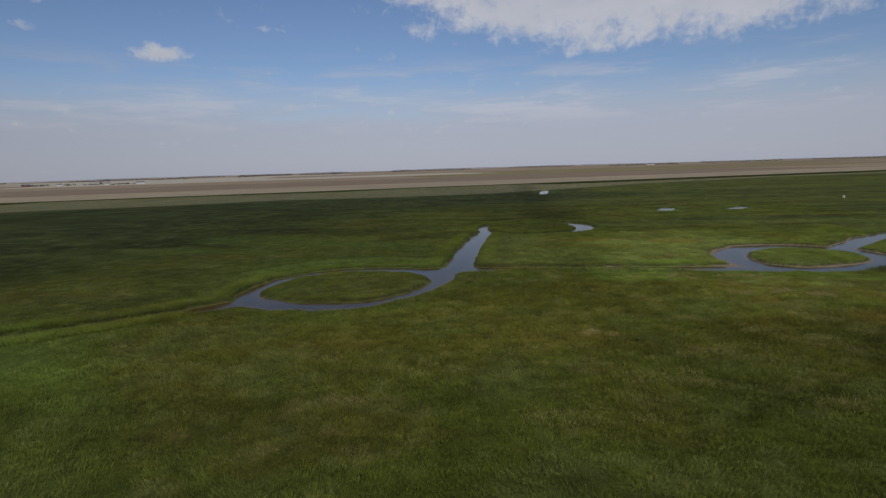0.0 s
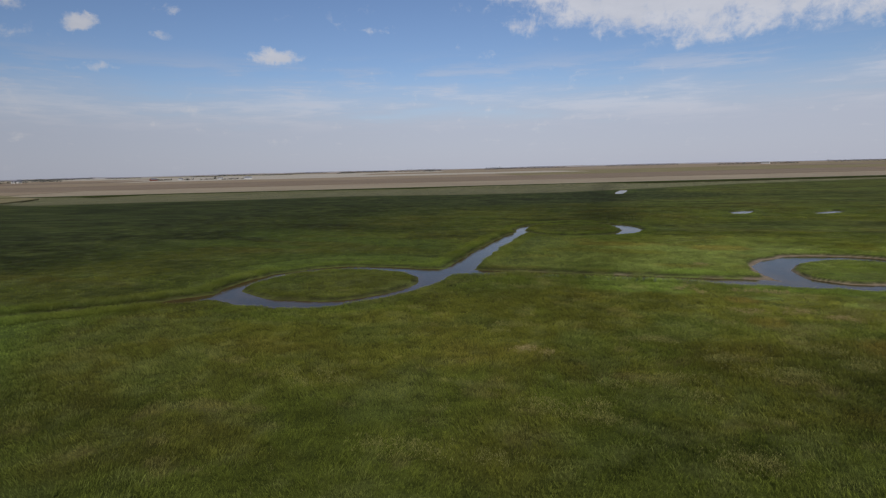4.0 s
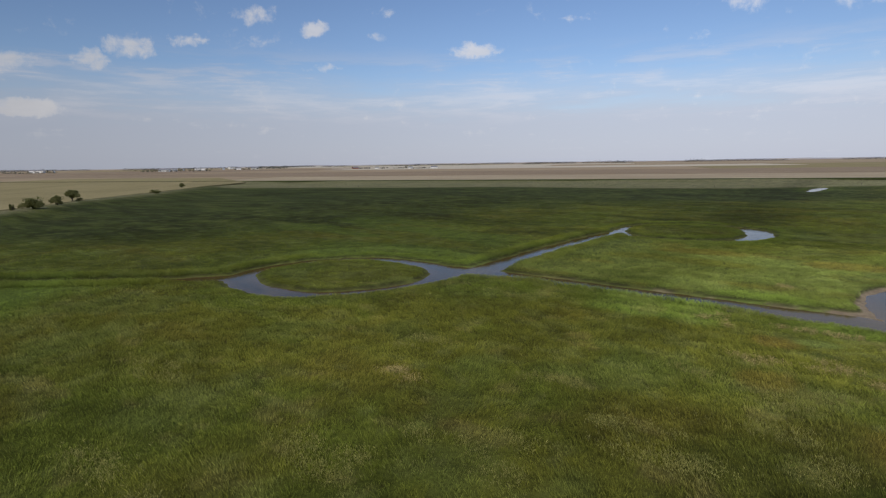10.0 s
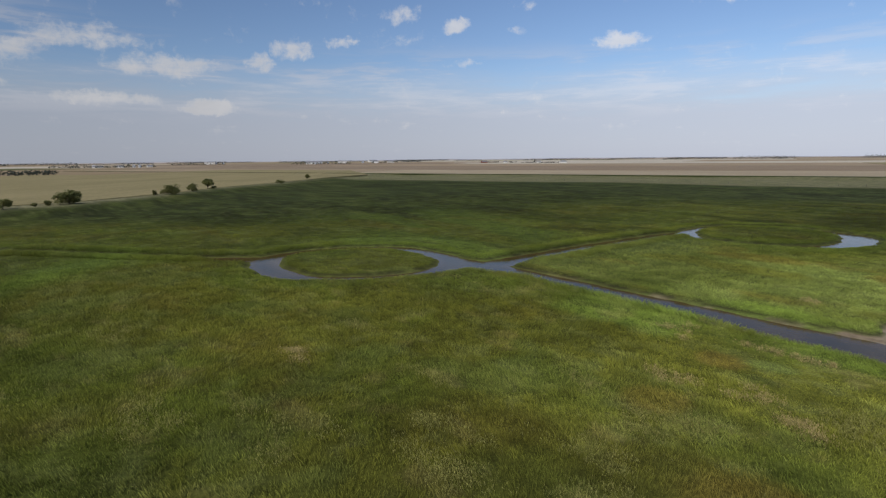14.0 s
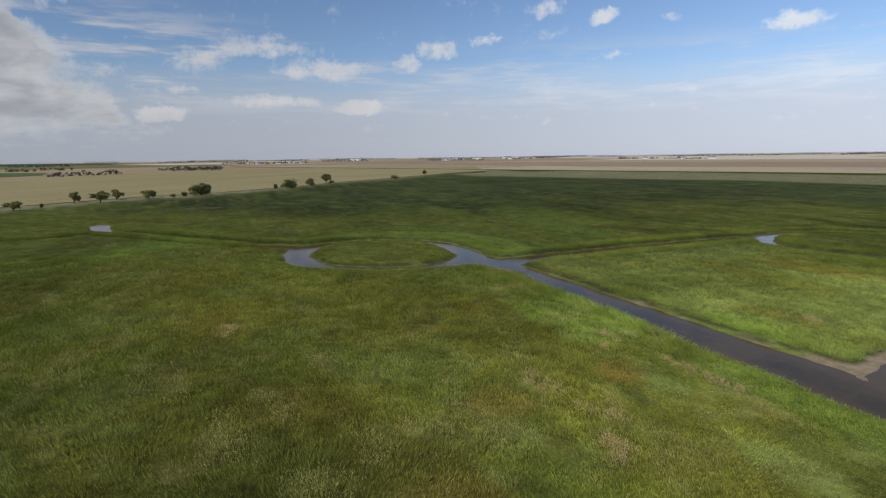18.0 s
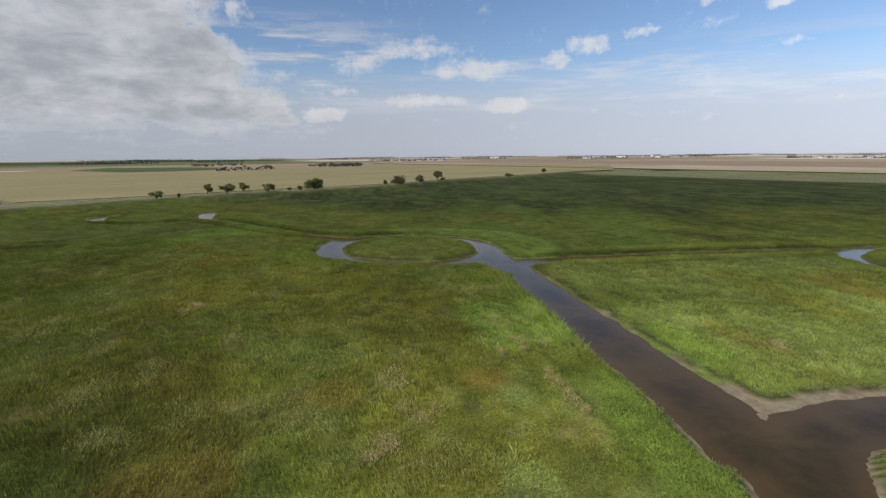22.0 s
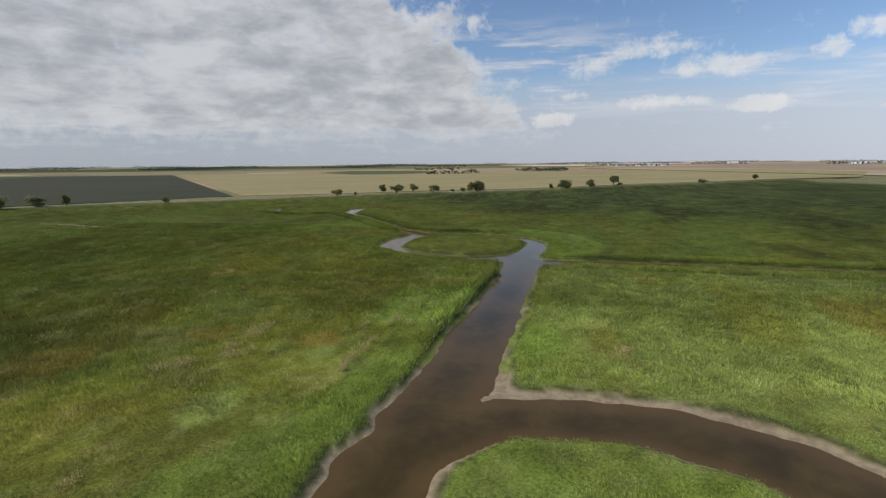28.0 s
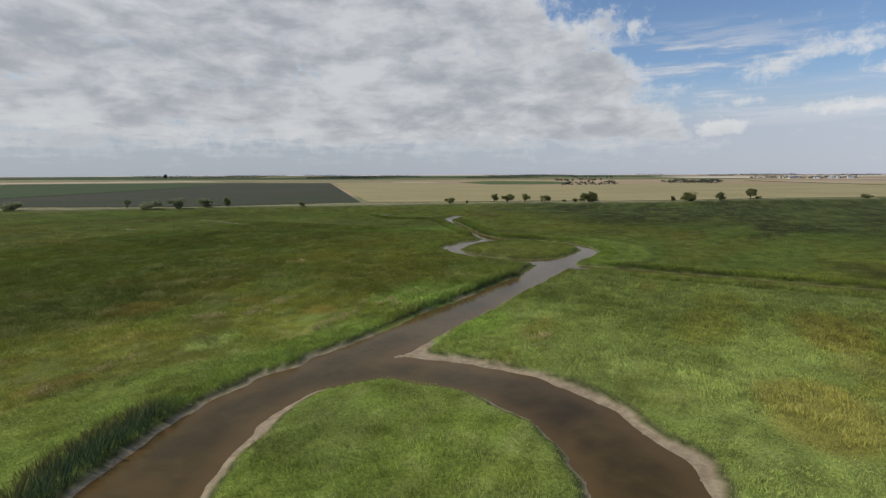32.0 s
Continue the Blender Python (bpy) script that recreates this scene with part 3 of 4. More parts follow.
def make_ground():
    x, y = (a.ravel() for a in np.meshgrid(GX, GY))
    z = ground_height(x, y)
    d = to_water(x, y)
    m = mud_width(x, y)
    flats = np.exp(-((x - np.interp(y, (-29, -16.6, -8, 2), (-40.0, -38.0, -35.6, -32.4))) / 0.9) ** 2) * step(-31, -28, y) * step(4, 2, y) + 0.7 * np.exp(-(((x + 12) / 3) ** 2 + ((y + 21) / 6) ** 2))
    bare = np.clip(step(32, 37, x) + 0.6 * step(0.52, 0.64, value_noise(x / 2.5, y / 2.5, 45, 3)) * step(-2, 15, x), 0, 1)
    near = bare * step(120, 110, x) * step(70, 84, y) * step(135, 122, y)
    mud = np.maximum(step(m + 0.25, m - 0.1, d) * (0.1 + 0.9 * near), step(0.45, 0.7, flats + (value_noise(x / 3, y / 3, 5, 3) - 0.5) * 0.5) * 0.85)
    soil = step(m - 0.15, m + 0.15, d) * step(m + 0.5, m + 0.25, d)
    farm = step(60, 200, np.maximum(west_of(x, y), north_of(x, y) - 140)) * (0.2 + 0.8 * step(-600, -200, y))
    nx, ny = len(GX), len(GY)
    k = (np.arange(ny - 1)[:, None] * nx + np.arange(nx - 1)[None]).ravel()
    faces = np.stack([k, k + 1, k + nx + 1, k + nx], 1)
    # tint lowered to stand in for grass shade where blades are missing
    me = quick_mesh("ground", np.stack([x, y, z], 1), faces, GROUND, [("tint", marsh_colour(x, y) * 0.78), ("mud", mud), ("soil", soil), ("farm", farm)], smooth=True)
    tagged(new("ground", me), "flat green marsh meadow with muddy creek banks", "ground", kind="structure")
    wet = d.reshape(ny, nx)
    near = np.minimum(np.minimum(wet[:-1, :-1], wet[1:, :-1]), np.minimum(wet[:-1, 1:], wet[1:, 1:])).ravel() < 0.35
    used, back = np.unique(faces[near], return_inverse=True)
    surface = np.stack([x[used], y[used], np.full(len(used), -0.40)], 1)
    me = quick_mesh("water", surface, back.reshape(-1, 4), CREEK, [("shallow", step(-1.6, 0.1, d[used]))], smooth=True)
    tagged(new("water", me), "shallow brown creek water winding through the marsh", "water", kind="structure")


make_ground()


# ---- fields ----
def slab(name, outline, z0, z1, mat, label):
    """A field: the crop stands as a thin slab with real edges."""
    bm = bmesh.new()
    top = [bm.verts.new((x, y, z1)) for x, y in outline]
    low = [bm.verts.new((x, y, z0)) for x, y in outline]
    bm.faces.new(top)
    for k in range(len(outline)):
        j = (k + 1) % len(outline)
        bm.faces.new((top[k], low[k], low[j], top[j]))
    bmesh.ops.recalc_face_normals(bm, faces=bm.faces)
    bmesh.ops.triangulate(bm, faces=bm.faces)
    ob = part(name, bm, mat)
    return tagged(ob, label, "field", kind="structure")


WHEAT = field_material("ripe_wheat", (0.305, 0.253, 0.125), (0.245, 0.207, 0.098), 0.1, 41)
PLOUGHED = field_material("dark_fallow", (0.040, 0.049, 0.027), (0.056, 0.053, 0.034), 0.15, 41)
CROP = field_material("green_crop", (0.056, 0.076, 0.030), (0.046, 0.064, 0.026), 0.1, 20)
PALE_STUBBLE = field_material("pale_stubble", (0.42, 0.34, 0.225), (0.35, 0.28, 0.185), 0.1, 20)
STUBBLE = field_material("stubble", (0.39, 0.305, 0.195), (0.32, 0.245, 0.155), 0.2, 20)
BROWN = field_material("brown_stubble", (0.31, 0.235, 0.155), (0.26, 0.195, 0.127), 0.2, 20)
WHITE_STUBBLE = field_material("bleached_stubble", (0.58, 0.52, 0.41), (0.48, 0.42, 0.32), 0.1, 20)
OLIVE_FIELD = field_material("olive_pasture", (0.155, 0.150, 0.065), (0.125, 0.125, 0.055), 0.1, 20)

slab("wheat_field", [(-132, -32), (-558, -404), (-599, -258), (-463, -113), (-515, -38), (-732, 71), (-649, 132), (-832, 329), (-590, 409), (-387, 310), (-341, 242),
                     (-291, 185), (-252, 135), (-217, 101), (-188, 66), (-178, 37), (-153, 7)], 0.5, 1.32, WHEAT, "ripe tan wheat field behind the tree line")
slab("fallow_field", [(-130, -35), (-555, -408), (-510, -572), (-257, -349), (-72, -233), (-29, -156), (-70, -81), (-99, -56)], 0.5, 1.24, PLOUGHED, "dark grey-brown fallow field beside the wheat")
slab("green_field", [(-74, -236), (-259, -352), (-510, -577), (-307, -774), (-211, -583), (7, -410), (52, -256), (-23, -160)], 0.5, 1.34, CROP, "green crop field beyond the scattered bushes")
slab("pale_field", [(-307, -787), (-600, -679), (-666, -864), (-386, -988)], 0.5, 1.32, PALE_STUBBLE, "pale straw strip of harvested field")
YOUNG_CROP = field_material("young_crop", (0.085, 0.118, 0.040), (0.070, 0.098, 0.034), 0.1, 20)
slab("far_green_field", [(-545, -150), (-560, -104), (-615, -76), (-745, -95), (-800, -155), (-830, -272), (-665, -250)], 0.5, 1.34, YOUNG_CROP, "bright green crop strip beyond the wheat")

slab("bleached_sliver", [(-657, -361), (-676, -292), (-645, -290), (-634, -350)], 0.5, 1.37, WHITE_STUBBLE, "bleached pale sliver of cut stubble in the wheat")

# patchwork of far fields in strips along the section lines
AXIS_U, AXIS_V = Vector((0.9464, 0.3231)), Vector((-0.307, 0.899))
rng = random.Random(5)


def strip(u0, u1, v0, v1, mat, height, label):
    corners = [AXIS_U * u + AXIS_V * v for u, v in ((u0, v0), (u1, v0), (u1, v1), (u0, v1))]
    slab("far_field", [(c.x, c.y) for c in corners], 0.5, height, mat, label)


strip(-350, 2600, 478, 640, PALE_STUBBLE, 1.28, "pale tan stubble strip beyond the pasture")
strip(-900, -357, 480, 690, STUBBLE, 1.30, "tan stubble field")
strip(-1150, 700, 648, 960, BROWN, 1.32, "brown stubble field")
strip(708, 2600, 648, 900, STUBBLE, 1.31, "tan stubble field")
FAR = [(STUBBLE, "tan stubble field far off"), (BROWN, "brown stubble field far off"), (PALE_STUBBLE, "pale straw field far off"), (WHEAT, "ripe wheat field far off"), (OLIVE_FIELD, "olive pasture far off")]
for v0, v1 in ((966, 1300), (1306, 1700), (1706, 2300), (2306, 3100), (3106, 4300)):
    u = -2600 - rng.random() * 300
    while u < 2600:
        w = rng.uniform(500, 1100)
        mat, label = rng.choice(FAR[:4])
        if v0 > 1300 and u < 0 and rng.random() < 0.45:
            mat, label = WHITE_STUBBLE, "bleached pale stubble field far off"
        strip(u, min(u + w, 2650), v0, v1, mat, 1.30 + 0.12 * rng.random(), label)
        u += w + 7
for u0, u1 in ((-1500, -1160), (-2100, -1506), (-3000, -2106), (-4300, -3006)):
    v = -3200
    while v < 960:
        w = rng.uniform(260, 700)
        c = AXIS_U * (u0 + u1) / 2 + AXIS_V * (v + w / 2)
        choice = FAR if c.y > -100 else [FAR[1], FAR[3]] + [(CROP, "green crop field far off"), (OLIVE_FIELD, "olive pasture far off")] * 3
        mat, label = rng.choice(choice)
        if c.y > 100 and u1 < -1400 and rng.random() < 0.5:
            mat, label = WHITE_STUBBLE, "bleached pale stubble field far off"
        strip(u0, u1, v, min(v + w, 955), mat, 1.30 + 0.12 * rng.random(), label)
        v += w + 7


# grassy ditch between the pasture and the stubble, and a low rise on the horizon
DITCH = field_material("ditch_grass", (0.070, 0.085, 0.030), (0.050, 0.062, 0.022), 0.1, 20)
for u0, u1 in ((-352, 2600), (-900, -360)):
    corners = [AXIS_U * u + AXIS_V * v for u, v in ((u0, 468), (u1, 468), (u1, 476), (u0, 477))]
    slab("grass_ditch", [(c.x, c.y) for c in corners], 0.5, 1.5, DITCH, "dark green grass ditch between pasture and stubble")


def make_ridge():
    """A long low rise that closes the plain, a few metres high."""
    mat, n = material("far_rise")
    at = place(n)
    # distance haze painted into the rise as pale blue-grey
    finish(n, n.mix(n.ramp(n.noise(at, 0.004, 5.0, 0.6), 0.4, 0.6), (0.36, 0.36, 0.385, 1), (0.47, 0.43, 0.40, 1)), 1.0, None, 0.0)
    a = np.radians(np.arange(-75, 200.01, 0.25)) + math.pi / 2
    top = 4.0 + 16 * value_noise(a * 9, a * 0 + 2, 201, 5) ** 2
    rows = [np.stack([r * np.cos(a), r * np.sin(a), z], 1) for r, z in ((4550, 0 * a + 0.8), (4650, top * 0.7), (4720, top), (4800, 0 * a + 0.8))]
    k = np.arange(len(a) - 1)
    faces = np.concatenate([np.stack([j * len(a) + k, j * len(a) + k + 1, (j + 1) * len(a) + k + 1, (j + 1) * len(a) + k], 1) for j in range(3)])
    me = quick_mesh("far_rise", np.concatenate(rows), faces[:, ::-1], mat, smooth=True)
    tagged(new("far_rise", me), "low rise along the horizon, blue-grey with painted haze", "hill", kind="structure")


make_ridge()


# ---- trees ----
def add_limb(bm, a, b, r0, r1, sides=6):
    """A tapered piece of trunk or limb from a to b."""
    a, b = Vector(a), Vector(b)
    turn = (b - a).to_track_quat("Z", "Y").to_matrix()
    rings = []
    for c, r in ((a, r0), (b, r1)):
        rings.append([bm.verts.new(c + turn @ Vector((r * math.cos(2 * math.pi * k / sides), r * math.sin(2 * math.pi * k / sides), 0))) for k in range(sides)])
    for k in range(sides):
        j = (k + 1) % sides
        bm.faces.new((rings[0][k], rings[0][j], rings[1][j], rings[1][k]))
    bm.faces.new(rings[1])


def crown_mesh(name, clumps, leaf, mat, r, dense=24):
    """Leaves in loose clumps, with gaps between them."""
    verts, faces = [], []
    for centre, size in clumps:
        for _ in range(dense):
            d = Vector((r.gauss(0, 1), r.gauss(0, 1), r.gauss(0, 1))).normalized() * size * r.random() ** 0.4
            c = Vector(centre) + Vector((d.x, d.y, d.z * 0.8))
            u = Vector((r.gauss(0, 1), r.gauss(0, 1), r.gauss(0, 0.7))).normalized()
            v = u.cross(Vector((r.gauss(0, 1), r.gauss(0, 1), r.gauss(0, 1)))).normalized()
            s = leaf * r.uniform(0.6, 1.3)
            k = len(verts)
            verts += [c - u * s, c + v * s * 0.55, c + u * s, c - v * s * 0.55]
            faces.append((k, k + 1, k + 2, k + 3))
    return quick_mesh(name, [tuple(v) for v in verts], faces, mat)


def make_tree(x, y, height, width, seed, leaves, label, bushy=False, group="trees along the field edge"):
    r = random.Random(seed)
    z = float(ground_height(np.array([x]), np.array([y]))[0])
    tree = new("bush" if bushy else "tree")
    tree.matrix_world = pose(x, y, z - 0.03, 0, 0, r.uniform(0, 360))
    tagged(tree, label, "bush" if bushy else "tree", group)
    bm = bmesh.new()
    fork = height * (0.08 if bushy else 0.16)
    width *= 1.12
    add_limb(bm, (0, 0, 0), (0.04 * height, 0, fork), 0.045 * height + 0.03, 0.035 * height)
    clumps, count = [], int(34 + 4.6 * width * height)
    for k in range(9 if bushy else 6):
        a, lean = 2 * math.pi * (k + r.random() * 0.6) / (9 if bushy else 6), r.uniform(0.35, 0.8)
        end = (math.cos(a) * width * 0.42 * lean, math.sin(a) * width * 0.42 * lean, height * r.uniform(0.5, 0.82))
        add_limb(bm, (0.04 * height, 0, fork * 0.95), end, 0.022 * height, 0.008 * height, 5)
        clumps.append((end, width * 0.15))
    add_limb(bm, (0.04 * height, 0, fork), (0, 0, height * 0.86), 0.03 * height, 0.01 * height, 5)
    part("trunk", bm, BARK, tree)
    lobes = [(r.uniform(-0.34, 0.34) * width, r.uniform(-0.34, 0.34) * width, height * (r.uniform(0.18, 0.76) if bushy else r.uniform(0.32, 0.8)), r.uniform(0.12, 0.22)) for _ in range(10)]
    for _ in range(count):
        lx, ly, lz, s = r.choice(lobes)
        d = Vector((r.gauss(0, 1), r.gauss(0, 1), r.gauss(0, 1))).normalized() * r.random() ** 0.33
        low = 0.03 if bushy else 0.09
        c = (lx + d.x * s * width, ly + d.y * s * width, max(height * low, lz + d.z * height * 0.19))
        clumps.append((c, 0.06 * width + 0.12))
    crown = new("crown", crown_mesh("crown", clumps, 0.10 + 0.028 * height, leaves, r))
    crown.parent = tree
    return tree


TREES = [  # x, y, height, width, leaf material, bushy
    (-28.1, -117.2, 3.6, 6.6, 2, 1), (-53.3, -88.9, 4.2, 2.6, 2, 0), (-56.8, -79.4, 3.7, 7.6, 2, 1), (-63.3, -72.6, 4.4, 5.4, 2, 1), (-73.3, -69.1, 3.8, 5.4, 2, 1), (-79.8, -64.2, 3.9, 2.6, 0, 0),
    (-93.1, -36.9, 2.3, 2.4, 0, 1), (-135.3, 8.6, 2.9, 3.9, 0, 1), (-157.8, 20.0, 4.0, 2.9, 0, 0), (-154.5, 27.7, 4.2, 5.0, 0, 0), (-168.1, 31.2, 4.0, 3.7, 0, 0),
    (-166.3, 41.5, 3.4, 5.0, 0, 0), (-173.8, 53.1, 1.9, 2.6, 1, 1), (-174.9, 59.2, 5.0, 8.0, 1, 1), (-204.4, 91.8, 2.4, 1.7, 1, 1), (-206.9, 98.9, 4.8, 7.6, 1, 1),
    (-220.7, 111.2, 4.0, 5.4, 1, 1), (-242.7, 124.2, 5.4, 4.6, 1, 0), (-244.5, 127.7, 1.3, 3.0, 1, 1), (-275.6, 176.7, 2.3, 5.4, 1, 1), (-329.7, 221.2, 3.8, 3.4, 1, 0), (-141.2, 14.2, 1.6, 0.9, 0, 1), (-169.7, 49.4, 1.4, 1.7, 1, 1),
]
TREE_WORDS = ("olive-green willow", "dark green maple", "silvery grey-green willow")
for k, (x, y, h, w, kind, bushy) in enumerate(TREES):
    make_tree(x, y, h, w, 100 + k, LEAVES[kind], "%s %s standing on the grassy field edge" % (TREE_WORDS[kind], "bush" if bushy else "tree"), bool(bushy))


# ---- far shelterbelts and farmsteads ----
# leaf colour greyed and lightened to imitate the haze of distance
HAZED_LEAVES = leaf_material("hazed_leaves", (0.060, 0.072, 0.056), (0.092, 0.104, 0.078))
WHITE_WALL = plain_material("white_siding", (0.74, 0.73, 0.70), 0.6, 0.08, 0.5)
RED_WALL = plain_material("weathered_red_siding", (0.26, 0.10, 0.075), 0.8, 0.2, 0.5)
GREY_ROOF = plain_material("grey_roof", (0.22, 0.22, 0.23), 0.6, 0.12, 0.5)
STEEL = plain_material("galvanised_steel", (0.62, 0.63, 0.64), 0.4, 0.1, 0.5, 0.6)
GLASS = plain_material("dark_pane", (0.03, 0.035, 0.04), 0.1, 0.05, 1.0)


def make_belt(x, y, width, height, seed, turn):
    """A far windbreak: one row of trunks under ragged crowns."""
    r = random.Random(seed)
    belt = new("shelterbelt")
    belt.matrix_world = pose(x, y, 1.0, 0, 0, turn)
    tagged(belt, "dark green shelterbelt of trees between far fields", "shelterbelt", "far shelterbelts")
    bm = bmesh.new()
    clumps = []
    count = max(3, int(width / 5.5))
    for k in range(count):
        px, py, h = (k + 0.5 + r.uniform(-0.4, 0.4)) * width / count - width / 2, r.uniform(-3, 3), height * r.uniform(0.55, 1.05)
        add_limb(bm, (px, py, 0), (px, py, h * 0.6), 0.22, 0.1, 5)
        for _ in range(7):
            clumps.append(((px + r.uniform(-3, 3), py + r.uniform(-2, 2), h * r.uniform(0.15, 0.9)), h * 0.2 + 0.5))
    tagged(part("trunk", bm, BARK, belt), kind="stuff")
    crown = new("crown", crown_mesh("crown", clumps, 0.9, HAZED_LEAVES, r, 8))
    crown.parent = belt


BELTS = [  # x, y, width, height
    (-574, -25, 46, 5.5), (-543, -53, 16, 4.5), (-694, 72, 62, 6.5), (-730, 79, 30, 5.0), (-881, -153, 34, 6), (-961, -123, 40, 6), (-780, 62, 80, 5), (-1156, -877, 180, 9), (-1270, -921, 90, 8),
    (-1460, 318, 90, 9), (-1485, 216, 60, 8), (-1411, 261, 70, 8), (-1544, 179, 60, 9), (-1553, 826, 120, 8), (-1488, 899, 60, 7), (-1716, 1214, 110, 9), (-1796, 1399, 80, 9),
    (-1141, 1228, 34, 6), (-1063, 1228, 22, 7), (-1023, 1249, 30, 4), (-887, 1179, 50, 4), (-995, 1248, 9, 9), (-898, 2597, 210, 15), (-793, 2558, 90, 13), (-599, 3109, 100, 16), (627, 2607, 300, 10),
    (1161, 2867, 360, 12), (1760, 2923, 420, 12), (-2091, -2207, 320, 14), (-1691, -1294, 150, 10), (-2400, -1981, 240, 14), (-2406, 1164, 150, 12), (-2286, 1765, 120, 12), (-1248, -1668, 260, 12),
    (-3568, -363, 160, 14), (-3320, 267, 260, 14), (-2896, -819, 300, 13), (-1993, 614, 180, 8), (-461, 3458, 500, 12), (226, 3557, 420, 11),
]
spread = random.Random(21)
for k in range(38):
    a, far = radians(spread.uniform(100, 150) if k < 16 else spread.uniform(20, 100)), spread.uniform(1500, 3700) if k < 16 else spread.uniform(2500, 4100)
    BELTS.append((40 - math.sin(a) * far, 60 + math.cos(a) * far, spread.uniform(0.03, 0.10) * far, 4.5 + 0.002 * far * spread.uniform(0.5, 1.2)))
for k, (x, y, w, h) in enumerate(BELTS):
    make_belt(x, y, w, h, 400 + k, math.degrees(math.atan2(y - 60, x - 40)) + 90 + random.Random(k).uniform(-20, 20))


def box(bm, x0, x1, y0, y1, z0, z1):
    v = [bm.verts.new((x, y, z)) for z in (z0, z1) for x, y in ((x0, y0), (x1, y0), (x1, y1), (x0, y1))]
    for f in ((3, 2, 1, 0), (4, 5, 6, 7), (0, 1, 5, 4), (1, 2, 6, 5), (2, 3, 7, 6), (3, 0, 4, 7)):
        bm.faces.new([v[k] for k in f])


def make_house(name, x, y, turn, length, depth, wall, rise, wall_mat, label, category):
    """A gabled building with walls, a roof with eaves, a door and windows."""
    house = new(name)
    house.matrix_world = pose(x, y, 1.05, 0, 0, turn)
    tagged(house, label, category, "far farm buildings")
    a, b = length / 2, depth / 2
    bm = bmesh.new()
    low = [bm.verts.new(p) for p in ((-a, -b, 0), (a, -b, 0), (a, b, 0), (-a, b, 0))]
    top = [bm.verts.new(p) for p in ((-a, -b, wall), (a, -b, wall), (a, b, wall), (-a, b, wall))]
    peak = [bm.verts.new((-a, 0, wall + rise)), bm.verts.new((a, 0, wall + rise))]
    bm.faces.new((low[0], low[1], top[1], top[0]))
    bm.faces.new((low[2], low[3], top[3], top[2]))
    bm.faces.new((low[1], low[2], top[2], peak[1], top[1]))
    bm.faces.new((low[3], low[0], top[0], peak[0], top[3]))
    part("wall", bm, wall_mat, house)
    bm = bmesh.new()
    e, t = 0.5, 0.25
    for side in (-1, 1):
        ridge, eave = (0, wall + rise), (side * (b + e), wall - rise * e / b)
        ring0 = [bm.verts.new((sx * (a + e), py, pz + dz)) for sx in (-1, 1) for py, pz, dz in ((*ridge, 0.03), (*eave, 0.03), (*eave, 0.03 + t), (*ridge, 0.03 + t))]
        for f in ((0, 1, 2, 3), (7, 6, 5, 4), (0, 4, 5, 1), (1, 5, 6, 2), (2, 6, 7, 3), (3, 7, 4, 0)):
            bm.faces.new([ring0[k] for k in f])
    bmesh.ops.recalc_face_normals(bm, faces=bm.faces)
    part("roof", bm, GREY_ROOF, house)
    bm = bmesh.new()
    box(bm, -0.8, 0.8, -b - 0.06, -b + 0.02, 0, min(2.1, wall * 0.8))
    part("door", bm, GREY_ROOF, house)
    for wx in (-a * 0.55, a * 0.55):
        bm = bmesh.new()
        box(bm, wx - 0.7, wx + 0.7, -b - 0.05, -b + 0.02, wall * 0.4, wall * 0.75)
        part("window", bm, GLASS, house)


HOUSES = [  # kind, x, y, length, depth, wall, rise, material
    ("barn", -854, 1197, 18, 10, 3.8, 2.4, 0), ("farmhouse", -1080, 1217, 9, 7, 3.4, 2.2, 0), ("barn", -1166, 1213, 18, 10, 4.0, 2.6, 1), ("farmhouse", -953, 1218, 11, 8, 3.2, 2.2, 0),
    ("barn", -1439, 282, 15, 8, 3.4, 2, 0), ("farmhouse", -1436, 241, 10, 7, 3.4, 2.2, 0), ("barn", -1444, 345, 12, 7, 3.2, 2, 0), ("farmhouse", -1425, 229, 9, 7, 3.4, 2.2, 0),
    ("barn", -1611, 857, 30, 14, 6, 3, 0), ("barn", -1806, 977, 40, 16, 7, 3, 0), ("farmhouse", -1716, 1176, 16, 10, 6, 3, 0), ("barn", -1737, 1258, 26, 14, 6, 3, 0), ("barn", -1880, 1124, 36, 16, 7, 3, 0),
    ("barn", 647, 2547, 30, 14, 6, 3, 0), ("barn", -2187, 714, 44, 18, 8, 3, 0), ("barn", -2267, 1510, 44, 18, 8, 3, 0),
]
for k, (kind, x, y, length, depth, wall, rise, red) in enumerate(HOUSES):
    turn = math.degrees(math.atan2(y - 60, x - 40)) + 90 + random.Random(k).uniform(-35, 35)
    make_house(kind, x, y, turn, length, depth, wall, rise, RED_WALL if red else WHITE_WALL,
               "%s %s with a grey gable roof beside far trees" % ("weathered red wooden" if red else "white-sided", "barn" if kind == "barn" else "farmhouse"), "barn" if kind == "barn" else "house")


